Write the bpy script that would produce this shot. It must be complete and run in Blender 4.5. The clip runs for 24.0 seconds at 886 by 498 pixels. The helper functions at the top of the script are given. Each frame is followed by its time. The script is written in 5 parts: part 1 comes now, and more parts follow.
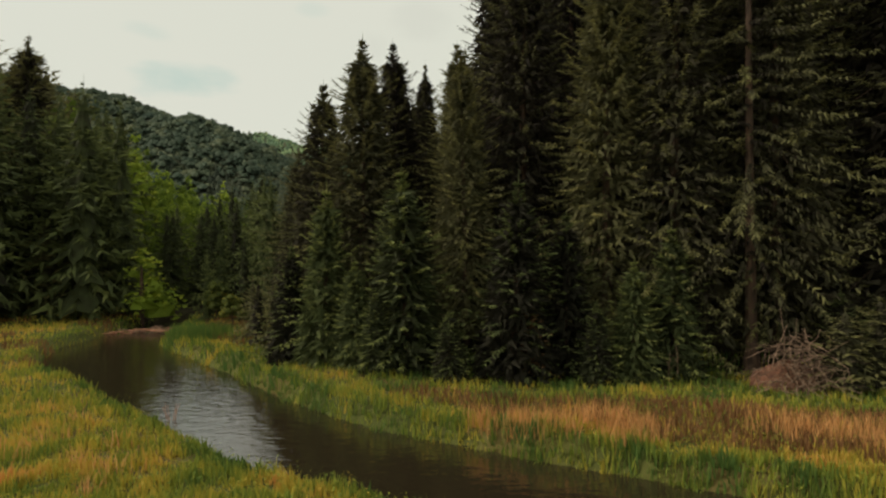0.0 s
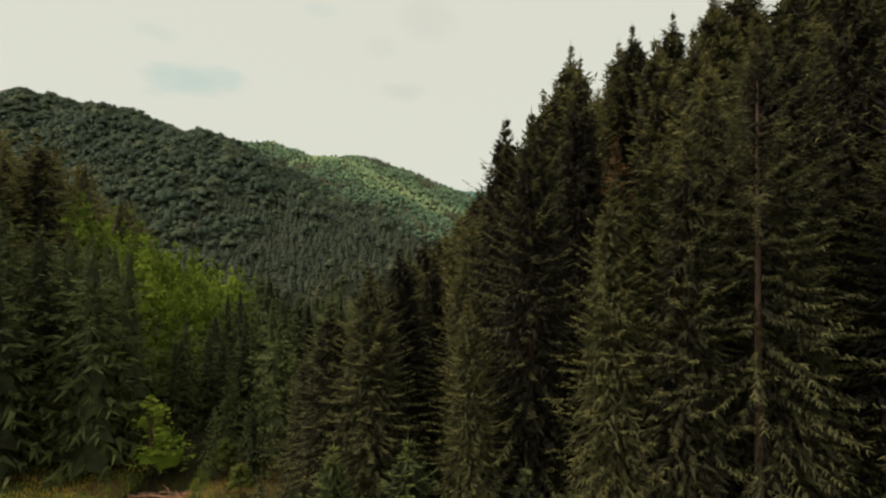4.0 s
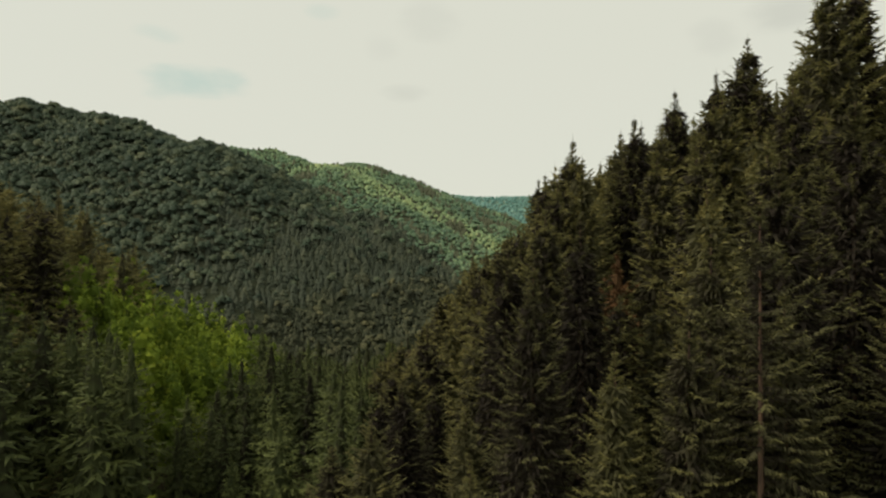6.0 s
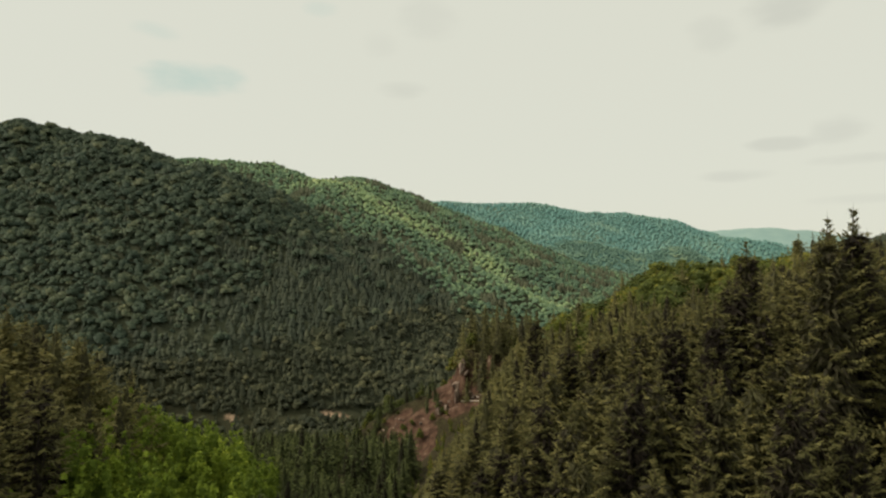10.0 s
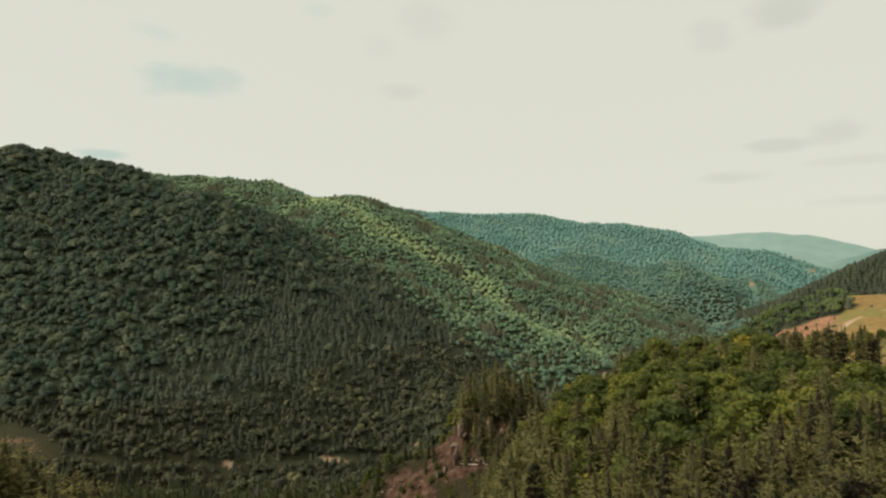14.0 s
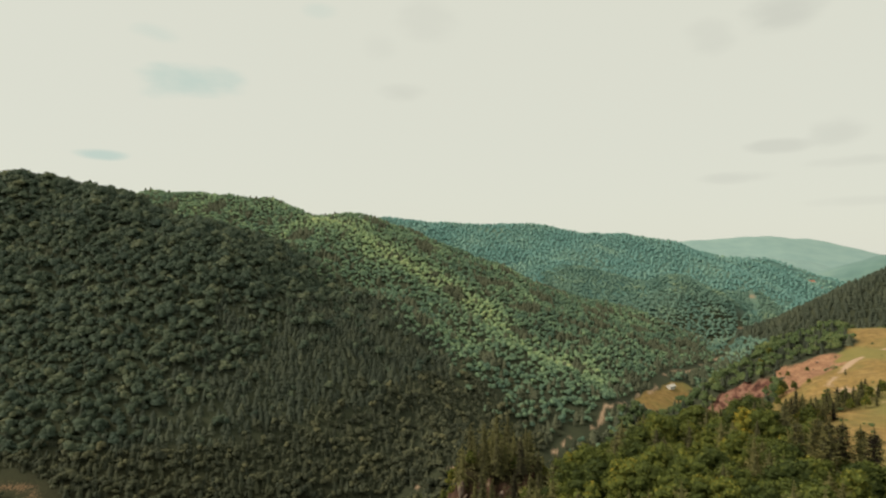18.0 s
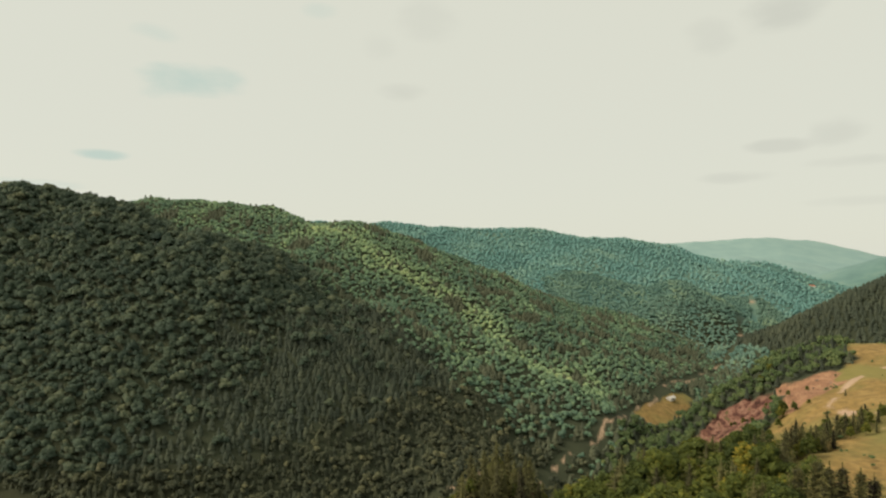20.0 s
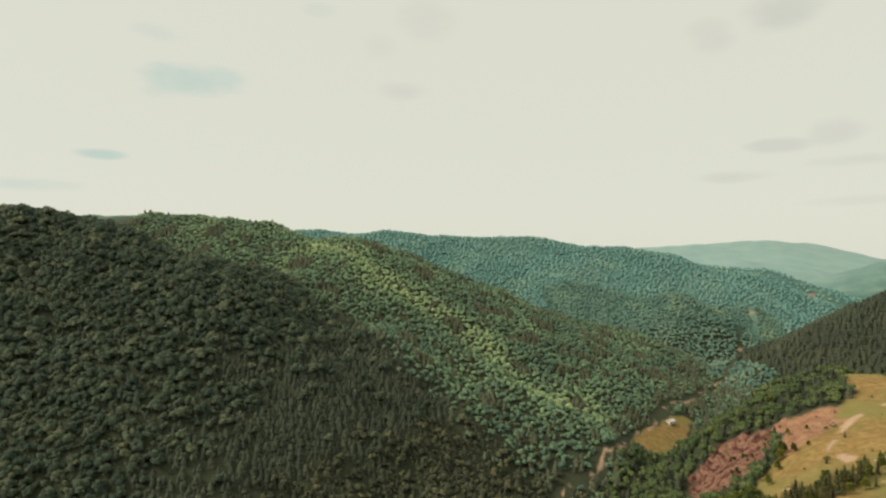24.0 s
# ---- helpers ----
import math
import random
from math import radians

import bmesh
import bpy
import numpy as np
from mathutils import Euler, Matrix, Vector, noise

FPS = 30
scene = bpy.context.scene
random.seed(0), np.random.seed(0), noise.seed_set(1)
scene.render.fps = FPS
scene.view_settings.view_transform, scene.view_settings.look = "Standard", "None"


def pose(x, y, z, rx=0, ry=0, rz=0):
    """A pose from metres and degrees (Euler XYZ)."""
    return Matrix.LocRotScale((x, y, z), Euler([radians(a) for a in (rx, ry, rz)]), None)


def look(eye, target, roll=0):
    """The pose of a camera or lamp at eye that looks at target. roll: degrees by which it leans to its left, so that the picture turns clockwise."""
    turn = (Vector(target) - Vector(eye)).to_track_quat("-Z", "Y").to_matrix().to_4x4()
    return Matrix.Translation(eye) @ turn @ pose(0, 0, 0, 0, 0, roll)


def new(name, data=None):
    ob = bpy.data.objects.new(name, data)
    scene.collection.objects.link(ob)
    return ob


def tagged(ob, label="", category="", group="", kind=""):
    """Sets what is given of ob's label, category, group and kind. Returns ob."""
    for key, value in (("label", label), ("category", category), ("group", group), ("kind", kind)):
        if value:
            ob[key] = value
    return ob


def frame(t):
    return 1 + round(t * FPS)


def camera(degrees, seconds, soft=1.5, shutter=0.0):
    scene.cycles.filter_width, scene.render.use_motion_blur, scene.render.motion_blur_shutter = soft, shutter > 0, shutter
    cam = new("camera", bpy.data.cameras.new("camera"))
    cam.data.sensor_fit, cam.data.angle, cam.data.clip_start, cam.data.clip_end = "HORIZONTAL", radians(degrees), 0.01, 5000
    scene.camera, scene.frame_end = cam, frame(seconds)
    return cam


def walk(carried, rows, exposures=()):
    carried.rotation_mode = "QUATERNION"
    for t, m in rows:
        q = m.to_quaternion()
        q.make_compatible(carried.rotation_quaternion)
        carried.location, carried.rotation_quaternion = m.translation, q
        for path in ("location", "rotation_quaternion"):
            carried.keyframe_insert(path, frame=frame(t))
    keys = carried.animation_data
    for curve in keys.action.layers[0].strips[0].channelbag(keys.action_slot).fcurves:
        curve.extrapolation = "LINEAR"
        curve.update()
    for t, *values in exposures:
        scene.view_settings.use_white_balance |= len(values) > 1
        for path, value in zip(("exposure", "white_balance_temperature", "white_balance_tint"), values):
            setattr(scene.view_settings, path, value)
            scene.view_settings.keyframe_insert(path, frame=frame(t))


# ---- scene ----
cam = camera(73.0, 24.0, soft=2.3)
PATH = [
    (0, pose(0, 0, 4.70, 90.15, 0, -0.63)),
    (0.5, pose(0, 0, 5.99, 90.13, 0, -0.80)),
    (1, pose(0, 0, 7.34, 90.22, 0, -0.85)),
    (1.5, pose(0, 0, 8.83, 90.33, 0, -0.47)),
    (2, pose(0, 0, 10.40, 90.23, 0, -0.27)),
    (2.5, pose(0, 0, 11.90, 90.00, 0, -0.25)),
    (4.5, pose(0, 0, 17.48, 90.18, 0, 0.13)),
    (5, pose(0, 0, 19.30, 90.19, 0, 0.16)),
    (5.5, pose(0, 0, 21.23, 90.24, 0, 0.19)),
    (6, pose(0, 0, 23.42, 90.28, 0, 0.22)),
    (6.5, pose(0, 0, 25.84, 90.28, 0, 0.29)),
    (7, pose(0, 0, 28.52, 90.32, 0, 0.33)),
    (7.5, pose(0, 0, 31.17, 90.29, 0, 0.27)),
    (8, pose(0, 0, 33.82, 90.24, 0, 0.20)),
    (8.5, pose(0, 0, 36.40, 90.19, 0, 0.17)),
    (9, pose(0, 0, 39.37, 90.14, 0, 0.06)),
    (9.5, pose(0, 0, 42.10, 90.05, 0, 0.05)),
    (10, pose(0, 0, 44.79, 90.03, 0, 0.06)),
    (10.5, pose(0, 0, 47.50, 90.03, 0, 0.05)),
    (12.5, pose(0, 0, 58.45, 90.09, 0, -0.01)),
    (13, pose(0, 0, 61.19, 90.14, 0, -0.04)),
    (13.5, pose(0, 0, 64.02, 90.10, 0, -0.07)),
    (14, pose(0, 0, 66.64, 90.15, 0, -0.06)),
    (14.5, pose(0, 0, 69.46, 90.17, 0, -0.07)),
    (15, pose(0, 0, 72.12, 90.24, 0, -0.07)),
    (15.5, pose(0, 0, 74.85, 90.28, 0, -0.06)),
    (16, pose(0, 0, 77.75, 90.31, 0, -0.05)),
    (16.5, pose(0, 0, 80.41, 90.29, 0, -0.04)),
    (17, pose(0, 0, 83.19, 90.28, 0, -0.04)),
    (17.5, pose(0, 0, 86.00, 90.21, 0, -0.02)),
    (18, pose(0, 0, 88.68, 90.21, 0, -0.02)),
    (18.5, pose(0, 0, 91.29, 90.19, 0, -0.01)),
    (20.5, pose(0, 0, 102.00, 90.20, 0, -0.03)),
    (21, pose(0, 0, 104.68, 90.21, 0, -0.04)),
    (21.5, pose(0, 0, 107.33, 90.18, 0, -0.04)),
    (22, pose(0, 0, 109.96, 90.17, 0, -0.06)),
    (22.5, pose(0, 0, 112.58, 90.20, 0, -0.10)),
    (23, pose(0, 0, 115.41, 90.18, 0, -0.06)),
    (23.5, pose(0, 0, 118.05, 90.16, 0, -0.05)),
    (24, pose(0, 0, 120.80, 90.15, 0, -0.05)),
]
walk(cam, PATH)

# ---- world and sun ----
world = bpy.data.worlds.new("sky")
scene.world = world
world.use_nodes = True


def sky_nodes():
    nt = world.node_tree
    nt.nodes.clear()
    N, L = nt.nodes.new, nt.links.new
    out, bg = N("ShaderNodeOutputWorld"), N("ShaderNodeBackground")
    sky = N("ShaderNodeTexSky")
    sky.sky_type, sky.sun_disc = "NISHITA", False
    sky.sun_elevation, sky.sun_rotation = radians(SUN_UP), radians(SUN_TURN)
    geo = N("ShaderNodeNewGeometry")
    neg = N("ShaderNodeVectorMath")
    neg.operation = "SCALE"
    neg.inputs["Scale"].default_value = -1
    tc = N("ShaderNodeTexCoord")
    ray = tc.outputs["Generated"]
    # thin bright overcast over a blue sky
    dim = N("ShaderNodeVectorMath")
    dim.operation = "SCALE"
    dim.inputs["Scale"].default_value = 0.06
    L(sky.outputs["Color"], dim.inputs[0])
    veil = N("ShaderNodeMix")
    veil.data_type = "RGBA"
    veil.inputs[0].default_value = 0.9
    L(dim.outputs[0], veil.inputs[6])
    veil.inputs[7].default_value = (0.775, 0.778, 0.660, 1)
    noise_t = N("ShaderNodeTexNoise")
    noise_t.inputs["Scale"].default_value, noise_t.inputs["Detail"].default_value = 9, 5
    mp = N("ShaderNodeMapping")
    mp.inputs["Scale"].default_value = (1, 1, 2.6)
    L(ray, mp.inputs["Vector"])
    L(mp.outputs[0], noise_t.inputs["Vector"])
    # darker cloud bellies: (azimuth to the right, elevation, half width, half height, depth)
    total, grey = None, []
    for az, el, w, h, depth in CLOUDS:
        a, e = radians(az), radians(el)
        c = Vector((math.sin(a) * math.cos(e), math.cos(a) * math.cos(e), math.sin(e)))
        side = Vector((math.cos(a), -math.sin(a), 0))
        up = side.cross(c)
        dots = []
        for axis, size in ((side, w), (up, h)):
            d = N("ShaderNodeVectorMath")
            d.operation = "DOT_PRODUCT"
            L(ray, d.inputs[0])
            d.inputs[1].default_value = axis / math.tan(radians(size))
            p = N("ShaderNodeMath")
            p.operation = "POWER"
            ab = N("ShaderNodeMath")
            ab.operation = "ABSOLUTE"
            L(d.outputs["Value"], ab.inputs[0])
            L(ab.outputs[0], p.inputs[0])
            p.inputs[1].default_value = 2
            dots.append(p)
        s = N("ShaderNodeMath")
        L(dots[0].outputs[0], s.inputs[0])
        L(dots[1].outputs[0], s.inputs[1])
        wob = N("ShaderNodeMath")
        wob.operation = "MULTIPLY_ADD"
        L(noise_t.outputs["Fac"], wob.inputs[0])
        wob.inputs[1].default_value = 3.4
        wob.inputs[2].default_value = -1.7
        s2 = N("ShaderNodeMath")
        L(s.outputs[0], s2.inputs[0])
        L(wob.outputs[0], s2.inputs[1])
        front = N("ShaderNodeVectorMath")
        front.operation = "DOT_PRODUCT"
        L(ray, front.inputs[0])
        front.inputs[1].default_value = c
        r = N("ShaderNodeMapRange")
        r.interpolation_type = "SMOOTHSTEP"
        r.inputs["From Min"].default_value, r.inputs["From Max"].default_value = 1.5, -0.3
        r.inputs["To Max"].default_value = depth
        L(s2.outputs[0], r.inputs["Value"])
        g = N("ShaderNodeMath")
        g.operation = "GREATER_THAN"
        L(front.outputs["Value"], g.inputs[0])
        g.inputs[1].default_value = 0.5
        k = N("ShaderNodeMath")
        k.operation = "MULTIPLY"
        L(r.outputs[0], k.inputs[0])
        L(g.outputs[0], k.inputs[1])
        if az > -10:
            grey.append(k)
        elif total is None:
            total = k
        else:
            m = N("ShaderNodeMath")
            m.operation = "MAXIMUM"
            L(total.outputs[0], m.inputs[0])
            L(k.outputs[0], m.inputs[1])
            total = m
    mix = N("ShaderNodeMix")
    mix.data_type = "RGBA"
    L(total.outputs[0], mix.inputs[0])
    L(veil.outputs[2], mix.inputs[6])
    mix.inputs[7].default_value = (0.52, 0.63, 0.565, 1)
    col = mix.outputs[2]
    for k in grey:
        m = N("ShaderNodeMix")
        m.data_type = "RGBA"
        L(k.outputs[0], m.inputs[0])
        L(col, m.inputs[6])
        m.inputs[7].default_value = (0.565, 0.575, 0.505, 1)
        col = m.outputs[2]
    L(col, bg.inputs["Color"])
    bg.inputs["Strength"].default_value = 1.0
    L(bg.outputs[0], out.inputs["Surface"])


SUN_UP, SUN_TURN = 42, -94
CLOUDS = [(-22.9, 14.5, 4.2, 1.5, 1.0), (-25.5, 18.3, 2.0, 0.8, 0.4), (-3.7, 14.8, 2.3, 0.8, 0.4), (-6.3, 19.0, 1.9, 1.2, 0.2),
          (-1.8, 21.0, 3.0, 1.8, 0.25), (24.0, 18.2, 2.0, 1.5, 0.3), (29.6, 19.4, 3.0, 1.7, 0.62), (29.2, 8.7, 2.2, 0.6, 0.5),
          (26.5, 6.3, 3.0, 0.55, 0.45), (33.6, 9.5, 1.9, 1.2, 0.4), (34.0, 7.1, 2.8, 0.5, 0.4), (-29.6, 8.0, 1.8, 0.42, 0.9),
          (-33.8, 5.3, 3.2, 0.6, 0.5), (34.5, 3.9, 3.5, 0.45, 0.3), (-11.5, 21.5, 1.6, 0.7, 0.3)]
sky_nodes()
sun = new("sun", bpy.data.lights.new("sun", "SUN"))
sun.data.energy, sun.data.angle, sun.data.color = 2.9, radians(20), (1.0, 0.90, 0.74)
_a, _e = radians(SUN_TURN), radians(SUN_UP)
sun.matrix_world = look((0, 0, 0), (-math.sin(_a) * math.cos(_e), -math.cos(_a) * math.cos(_e), -math.sin(_e)))

# ---- the lie of the land ----
PLATEAU = [(400, 0), (60, 18), (20, 22.5), (-4, 27), (-9, 60), (-9, 100), (-8, 150), (-4, 205), (10, 235), (60, 270), (95, 345),
           (150, 440), (205, 505), (262, 528), (330, 520), (450, 545), (700, 610), (1500, 700), (1500, 0)]
LEFT_HILL = [(-60, -60), (-36, 46), (-33, 78), (-38, 108), (-56, 127), (-90, 138), (-300, 140), (-300, -60)]
PIT = [(128, 322), (136, 350), (154, 370), (186, 380), (202, 364), (188, 342), (168, 320), (150, 298), (139, 302)]
FAN = [(14, 226, 0), (-18, 229, -15), (-44, 238, -33)]
CRAG = [(-4, 219), (3, 210.5), (20, 208), (38, 210), (48, 235), (40, 264), (15, 262), (-2, 242)]
RIDGES = [
    # crest points, slope, rounding
    ([(-900, 699, 203), (-378, 546, 155), (-335, 556, 148), (-290, 527, 136), (-251, 510, 121), (-170, 462, 87), (-112, 434, 51), (-60, 402, 13), (-22, 375, -12), (10, 342, -20), (25, 325, -44)], 0.79, 31),
    ([(-175, 455, 83), (-178, 341, 4), (-182, 290, -44)], 0.72, 13),
    ([(-800, 1000, 182), (-400, 841, 171), (-230, 790, 153), (-127, 698, 119), (-5, 558, 40), (50, 492, 13), (76, 474, -1), (104, 456, -14), (130, 442, -44)], 0.49, 11),
    ([(-230, 800, 135), (-110, 774, 135), (4, 771, 90), (163, 810, 30), (253, 850, 5), (330, 860, -44)], 0.46, 23),
    ([(-210, 500, 109), (-170, 600, 94), (-135, 680, 99)], 0.89, 70),
    ([(-90, 430, 25), (-70, 500, 52), (-45, 570, 46)], 0.59, 28),
    ([(-900, 1500, 170), (-164, 1400, 163), (265, 1400, 141), (510, 1400, 112), (681, 1400, 68), (850, 1420, 0), (900, 1420, -44)], 0.45, 30),
    ([(150, 1250, 80), (354, 1050, 38), (395, 1030, 48), (450, 985, 0), (480, 950, -44)], 0.62, 16),
    ([(510, 1700, 110), (667, 1700, 80), (908, 1700, 66), (1060, 1720, 10), (1150, 1720, -44)], 0.40, 30),
    ([(1500, 2500, -30), (1570, 2500, -10), (1850, 2500, 72), (2600, 2500, 120)], 0.35, 30),
    ([(1300, 3000, 60), (1430, 3000, 78), (1740, 3000, 50), (1900, 3000, 0)], 0.30, 40),
    ([(700, 4000, 100), (1456, 4000, 148), (2098, 4000, 190), (2438, 4000, 170), (2650, 4000, 100), (2800, 4000, 60), (3400, 4000, 85)], 0.30, 60),
    ([(370, 840, -44), (440, 800, -8), (520, 745, 40), (640, 740, 92), (1000, 760, 150)], 0.55, 14),
]
STREAM = [(60, 4, 6), (25, 6.5, 5.4), (9, 9.0, 5.2), (1.5, 13.6, 4.6), (-3.4, 16.6, 4.6), (-7.4, 20.6, 4.6), (-11.4, 25.2, 5.2), (-16, 29.8, 6.4),
          (-18.6, 34, 5.0), (-19.6, 40, 4.2), (-20.5, 47, 2.6)]


def inside_distance(poly, x, y):
    """Signed distance to a closed outline, positive inside."""
    best = np.full(x.shape, 1e9)
    inn = np.zeros(x.shape, bool)
    for (x0, y0), (x1, y1) in zip(poly, poly[1:] + poly[:1]):
        dx, dy = x1 - x0, y1 - y0
        t = np.clip(((x - x0) * dx + (y - y0) * dy) / (dx * dx + dy * dy), 0, 1)
        best = np.minimum(best, np.hypot(x - x0 - t * dx, y - y0 - t * dy))
        if dy:
            inn ^= ((y0 > y) != (y1 > y)) & (x < x0 + (y - y0) * dx / dy)
    return np.where(inn, best, -best)


def along(line, x, y):
    """Distance to a polyline and its third coordinate at the nearest place."""
    best, val = np.full(x.shape, 1e9), np.zeros(x.shape)
    for (x0, y0, a), (x1, y1, b) in zip(line, line[1:]):
        dx, dy = x1 - x0, y1 - y0
        t = np.clip(((x - x0) * dx + (y - y0) * dy) / (dx * dx + dy * dy), 0, 1)
        d = np.hypot(x - x0 - t * dx, y - y0 - t * dy)
        near = d < best
        best, val = np.where(near, d, best), np.where(near, a + t * (b - a), val)
    return best, val


def ripple(x, y, size, seed):
    """Smooth bumps between -1 and 1."""
    r = np.random.RandomState(seed)
    total = 0
    for k in range(5):
        a, p = r.uniform(0, 6.28), r.uniform(0, 6.28)
        s = 6.28 / size * r.uniform(0.6, 1.7)
        total = total + np.sin((x * np.cos(a) + y * np.sin(a)) * s + p + 1.3 * np.sin((y * np.cos(a) - x * np.sin(a)) * s * 0.7 + p * 2))
    return total / 3.2


def softmax2(a, b, k):
    return np.maximum(a, b) + k * np.exp(-np.abs(a - b) / k) * 0.35


def height(x, y):
    x, y = np.asarray(x, float), np.asarray(y, float)
    floor_z = np.interp(y, [70, 100, 150, 195, 235, 258, 280, 290], [-0.3, -4, -13, -24, -34, -41, -44.5, -45])
    dp = inside_distance(PLATEAU, x, y) + ripple(x, y, 40, 3) * np.clip((y - 35) / 40, 0, 1) * 5
    dl = inside_distance(LEFT_HILL, x, y) + ripple(x, y, 30, 4) * 2
    cap = 29 + ripple(x, y, 160, 5) * 2 + np.clip((x - 170) * 0.08, 0, 30)
    up = np.clip(dp, 0, None) * (0.62 + 0.16 * np.clip((y - 90) / 80, 0, 1) + 0.20 * np.clip((y - 350) / 60, 0, 1))
    rise = cap - floor_z
    z = floor_z + rise * (1 - np.exp(-(up / rise) * (1 + 0.9 * (up / rise) ** 2)))
    up = np.clip(dl, 0, None) * 0.62
    z = z + 45 * (1 - np.exp(-up / 45))
    # old quarry cut into the edge of the field
    z = z - np.clip(inside_distance(PIT, x, y) * 1.5 + 1.5 * ripple(x, y, 9, 11), 0, 9)
    # crag at the end of the spur, with the scree below it
    d, c = along(FAN, x, y)
    z = np.maximum(z, c - 0.5 * d + ripple(x, y, 12, 20))
    z = np.maximum(z, np.minimum(6 + ripple(x, y, 14, 9), -23 + 2.6 * (inside_distance(CRAG, x, y) + 2.2 * ripple(x, y, 7, 10))))
    far = np.full(x.shape, -200.0)
    for line, slope, r in RIDGES:
        best = np.full(x.shape, -400.0)
        for seg in zip(line, line[1:]):
            d, c = along(seg, x, y)
            best = np.maximum(best, c - slope * (np.sqrt(d * d + r * r) - r))
        far = softmax2(far, best, 4)
    far = far + ripple(x, y, 90, 6) * np.clip((y - 330) / 100, 0, 1) * 2 + ripple(x, y, 260, 7) * np.clip((y - 600) / 300, 0, 1) * 5
    z = np.maximum(z, np.where(y > 260, far, -200))
    # small unevenness of the meadow, and the stream's bed
    flat = np.clip((60 - y) / 20, 0, 1)
    z = z + 0.09 * ripple(x, y, 9, 8) * flat
    d, w = along(STREAM, x, y)
    bank = np.clip((d - w / 2) / 0.5, -1, 1) * 0.5 + 0.5
    z = np.where(d < w / 2 + 0.5, z * bank + (-1.6) * (1 - bank), z)
    return z


# ---- mesh helpers ----
def mesh_of(name, verts, faces, material, tint=None, smooth=False):
    """A mesh from arrays: verts (n, 3), triangles or quads (m, k), tint one number a vertex."""
    me = bpy.data.meshes.new(name)
    verts, faces = np.asarray(verts, np.float32), np.asarray(faces, np.int32)
    me.vertices.add(len(verts))
    me.vertices.foreach_set("co", verts.ravel())
    k = faces.shape[1]
    me.loops.add(faces.size)
    me.loops.foreach_set("vertex_index", faces.ravel())
    me.polygons.add(len(faces))
    me.polygons.foreach_set("loop_start", np.arange(0, faces.size, k, dtype=np.int32))
    me.polygons.foreach_set("use_smooth", np.full(len(faces), smooth))
    if tint is not None:
        at = me.attributes.new("tint", "FLOAT", "POINT")
        at.data.foreach_set("value", np.asarray(tint, np.float32))
    me.update()
    me.validate()
    if material:
        me.materials.append(material)
    return me


class Soup:
    """Collects vertices, faces and tints."""

    def __init__(self):
        self.v, self.f, self.t, self.n = [], [], [], 0

    def add(self, v, f, t=0.5):
        v = np.asarray(v, float)
        self.v.append(v)
        self.f.append(np.asarray(f, int) + self.n)
        self.t.append(np.broadcast_to(np.asarray(t, float), (len(v),)))
        self.n += len(v)

    def data(self):
        return np.concatenate(self.v), np.concatenate(self.f), np.concatenate(self.t)

    def mesh(self, name, material, smooth=False):
        v, f, t = self.data()
        return mesh_of(name, v, f, material, t, smooth)


def part(name, me, parent, label=""):
    ob = new(name, me)
    ob.parent = parent
    if label:
        tagged(ob, label)
    return ob


def tube(points, radii, sides=6):
    """A tapering round stem along points."""
    pts = np.asarray(points, float)
    v, f = [], []
    a = np.linspace(0, 2 * np.pi, sides, endpoint=False)
    for i, p in enumerate(pts):
        d = pts[min(i + 1, len(pts) - 1)] - pts[max(i - 1, 0)]
        d = d / (np.linalg.norm(d) + 1e-9)
        ref = np.array([1.0, 0, 0]) if abs(d[2]) > 0.7 else np.array([0, 0, 1.0])
        u = np.cross(d, ref)
        u /= np.linalg.norm(u)
        w = np.cross(d, u)
        v.append(p + radii[i] * (np.cos(a)[:, None] * u + np.sin(a)[:, None] * w))
    for i in range(len(pts) - 1):
        for k in range(sides):
            k2 = (k + 1) % sides
            f += [(i * sides + k, i * sides + k2, (i + 1) * sides + k2), (i * sides + k, (i + 1) * sides + k2, (i + 1) * sides + k)]
    return np.concatenate(v), np.array(f)


# ---- materials ----
def material(name, build):
    m = bpy.data.materials.new(name)
    m.use_nodes = True
    nt = m.node_tree
    nt.nodes.clear()
    out, b = nt.nodes.new("ShaderNodeOutputMaterial"), nt.nodes.new("ShaderNodeBsdfPrincipled")
    nt.links.new(b.outputs[0], out.inputs["Surface"])
    build(nt, nt.nodes.new, nt.links.new, b)
    return m


def ramp(nt, fac, stops):
    r = nt.nodes.new("ShaderNodeValToRGB")
    el = r.color_ramp.elements
    while len(el) < len(stops):
        el.new(0.5)
    for e, (p, c) in zip(el, stops):
        e.position, e.color = p, (*c, 1)
    nt.links.new(fac, r.inputs[0])
    return r.outputs["Color"]


def noise_of(nt, scale, detail=4, coord="Object", stretch=None):
    tc = nt.nodes.new("ShaderNodeTexCoord") if coord == "Object" else nt.nodes.new("ShaderNodeNewGeometry")
    n = nt.nodes.new("ShaderNodeTexNoise")
    n.inputs["Scale"].default_value, n.inputs["Detail"].default_value = scale, detail
    src = tc.outputs["Object"] if coord == "Object" else tc.outputs["Position"]
    if stretch:
        mp = nt.nodes.new("ShaderNodeMapping")
        mp.inputs["Scale"].default_value = stretch
        nt.links.new(src, mp.inputs["Vector"])
        src = mp.outputs[0]
    nt.links.new(src, n.inputs["Vector"])
    return n.outputs["Fac"]


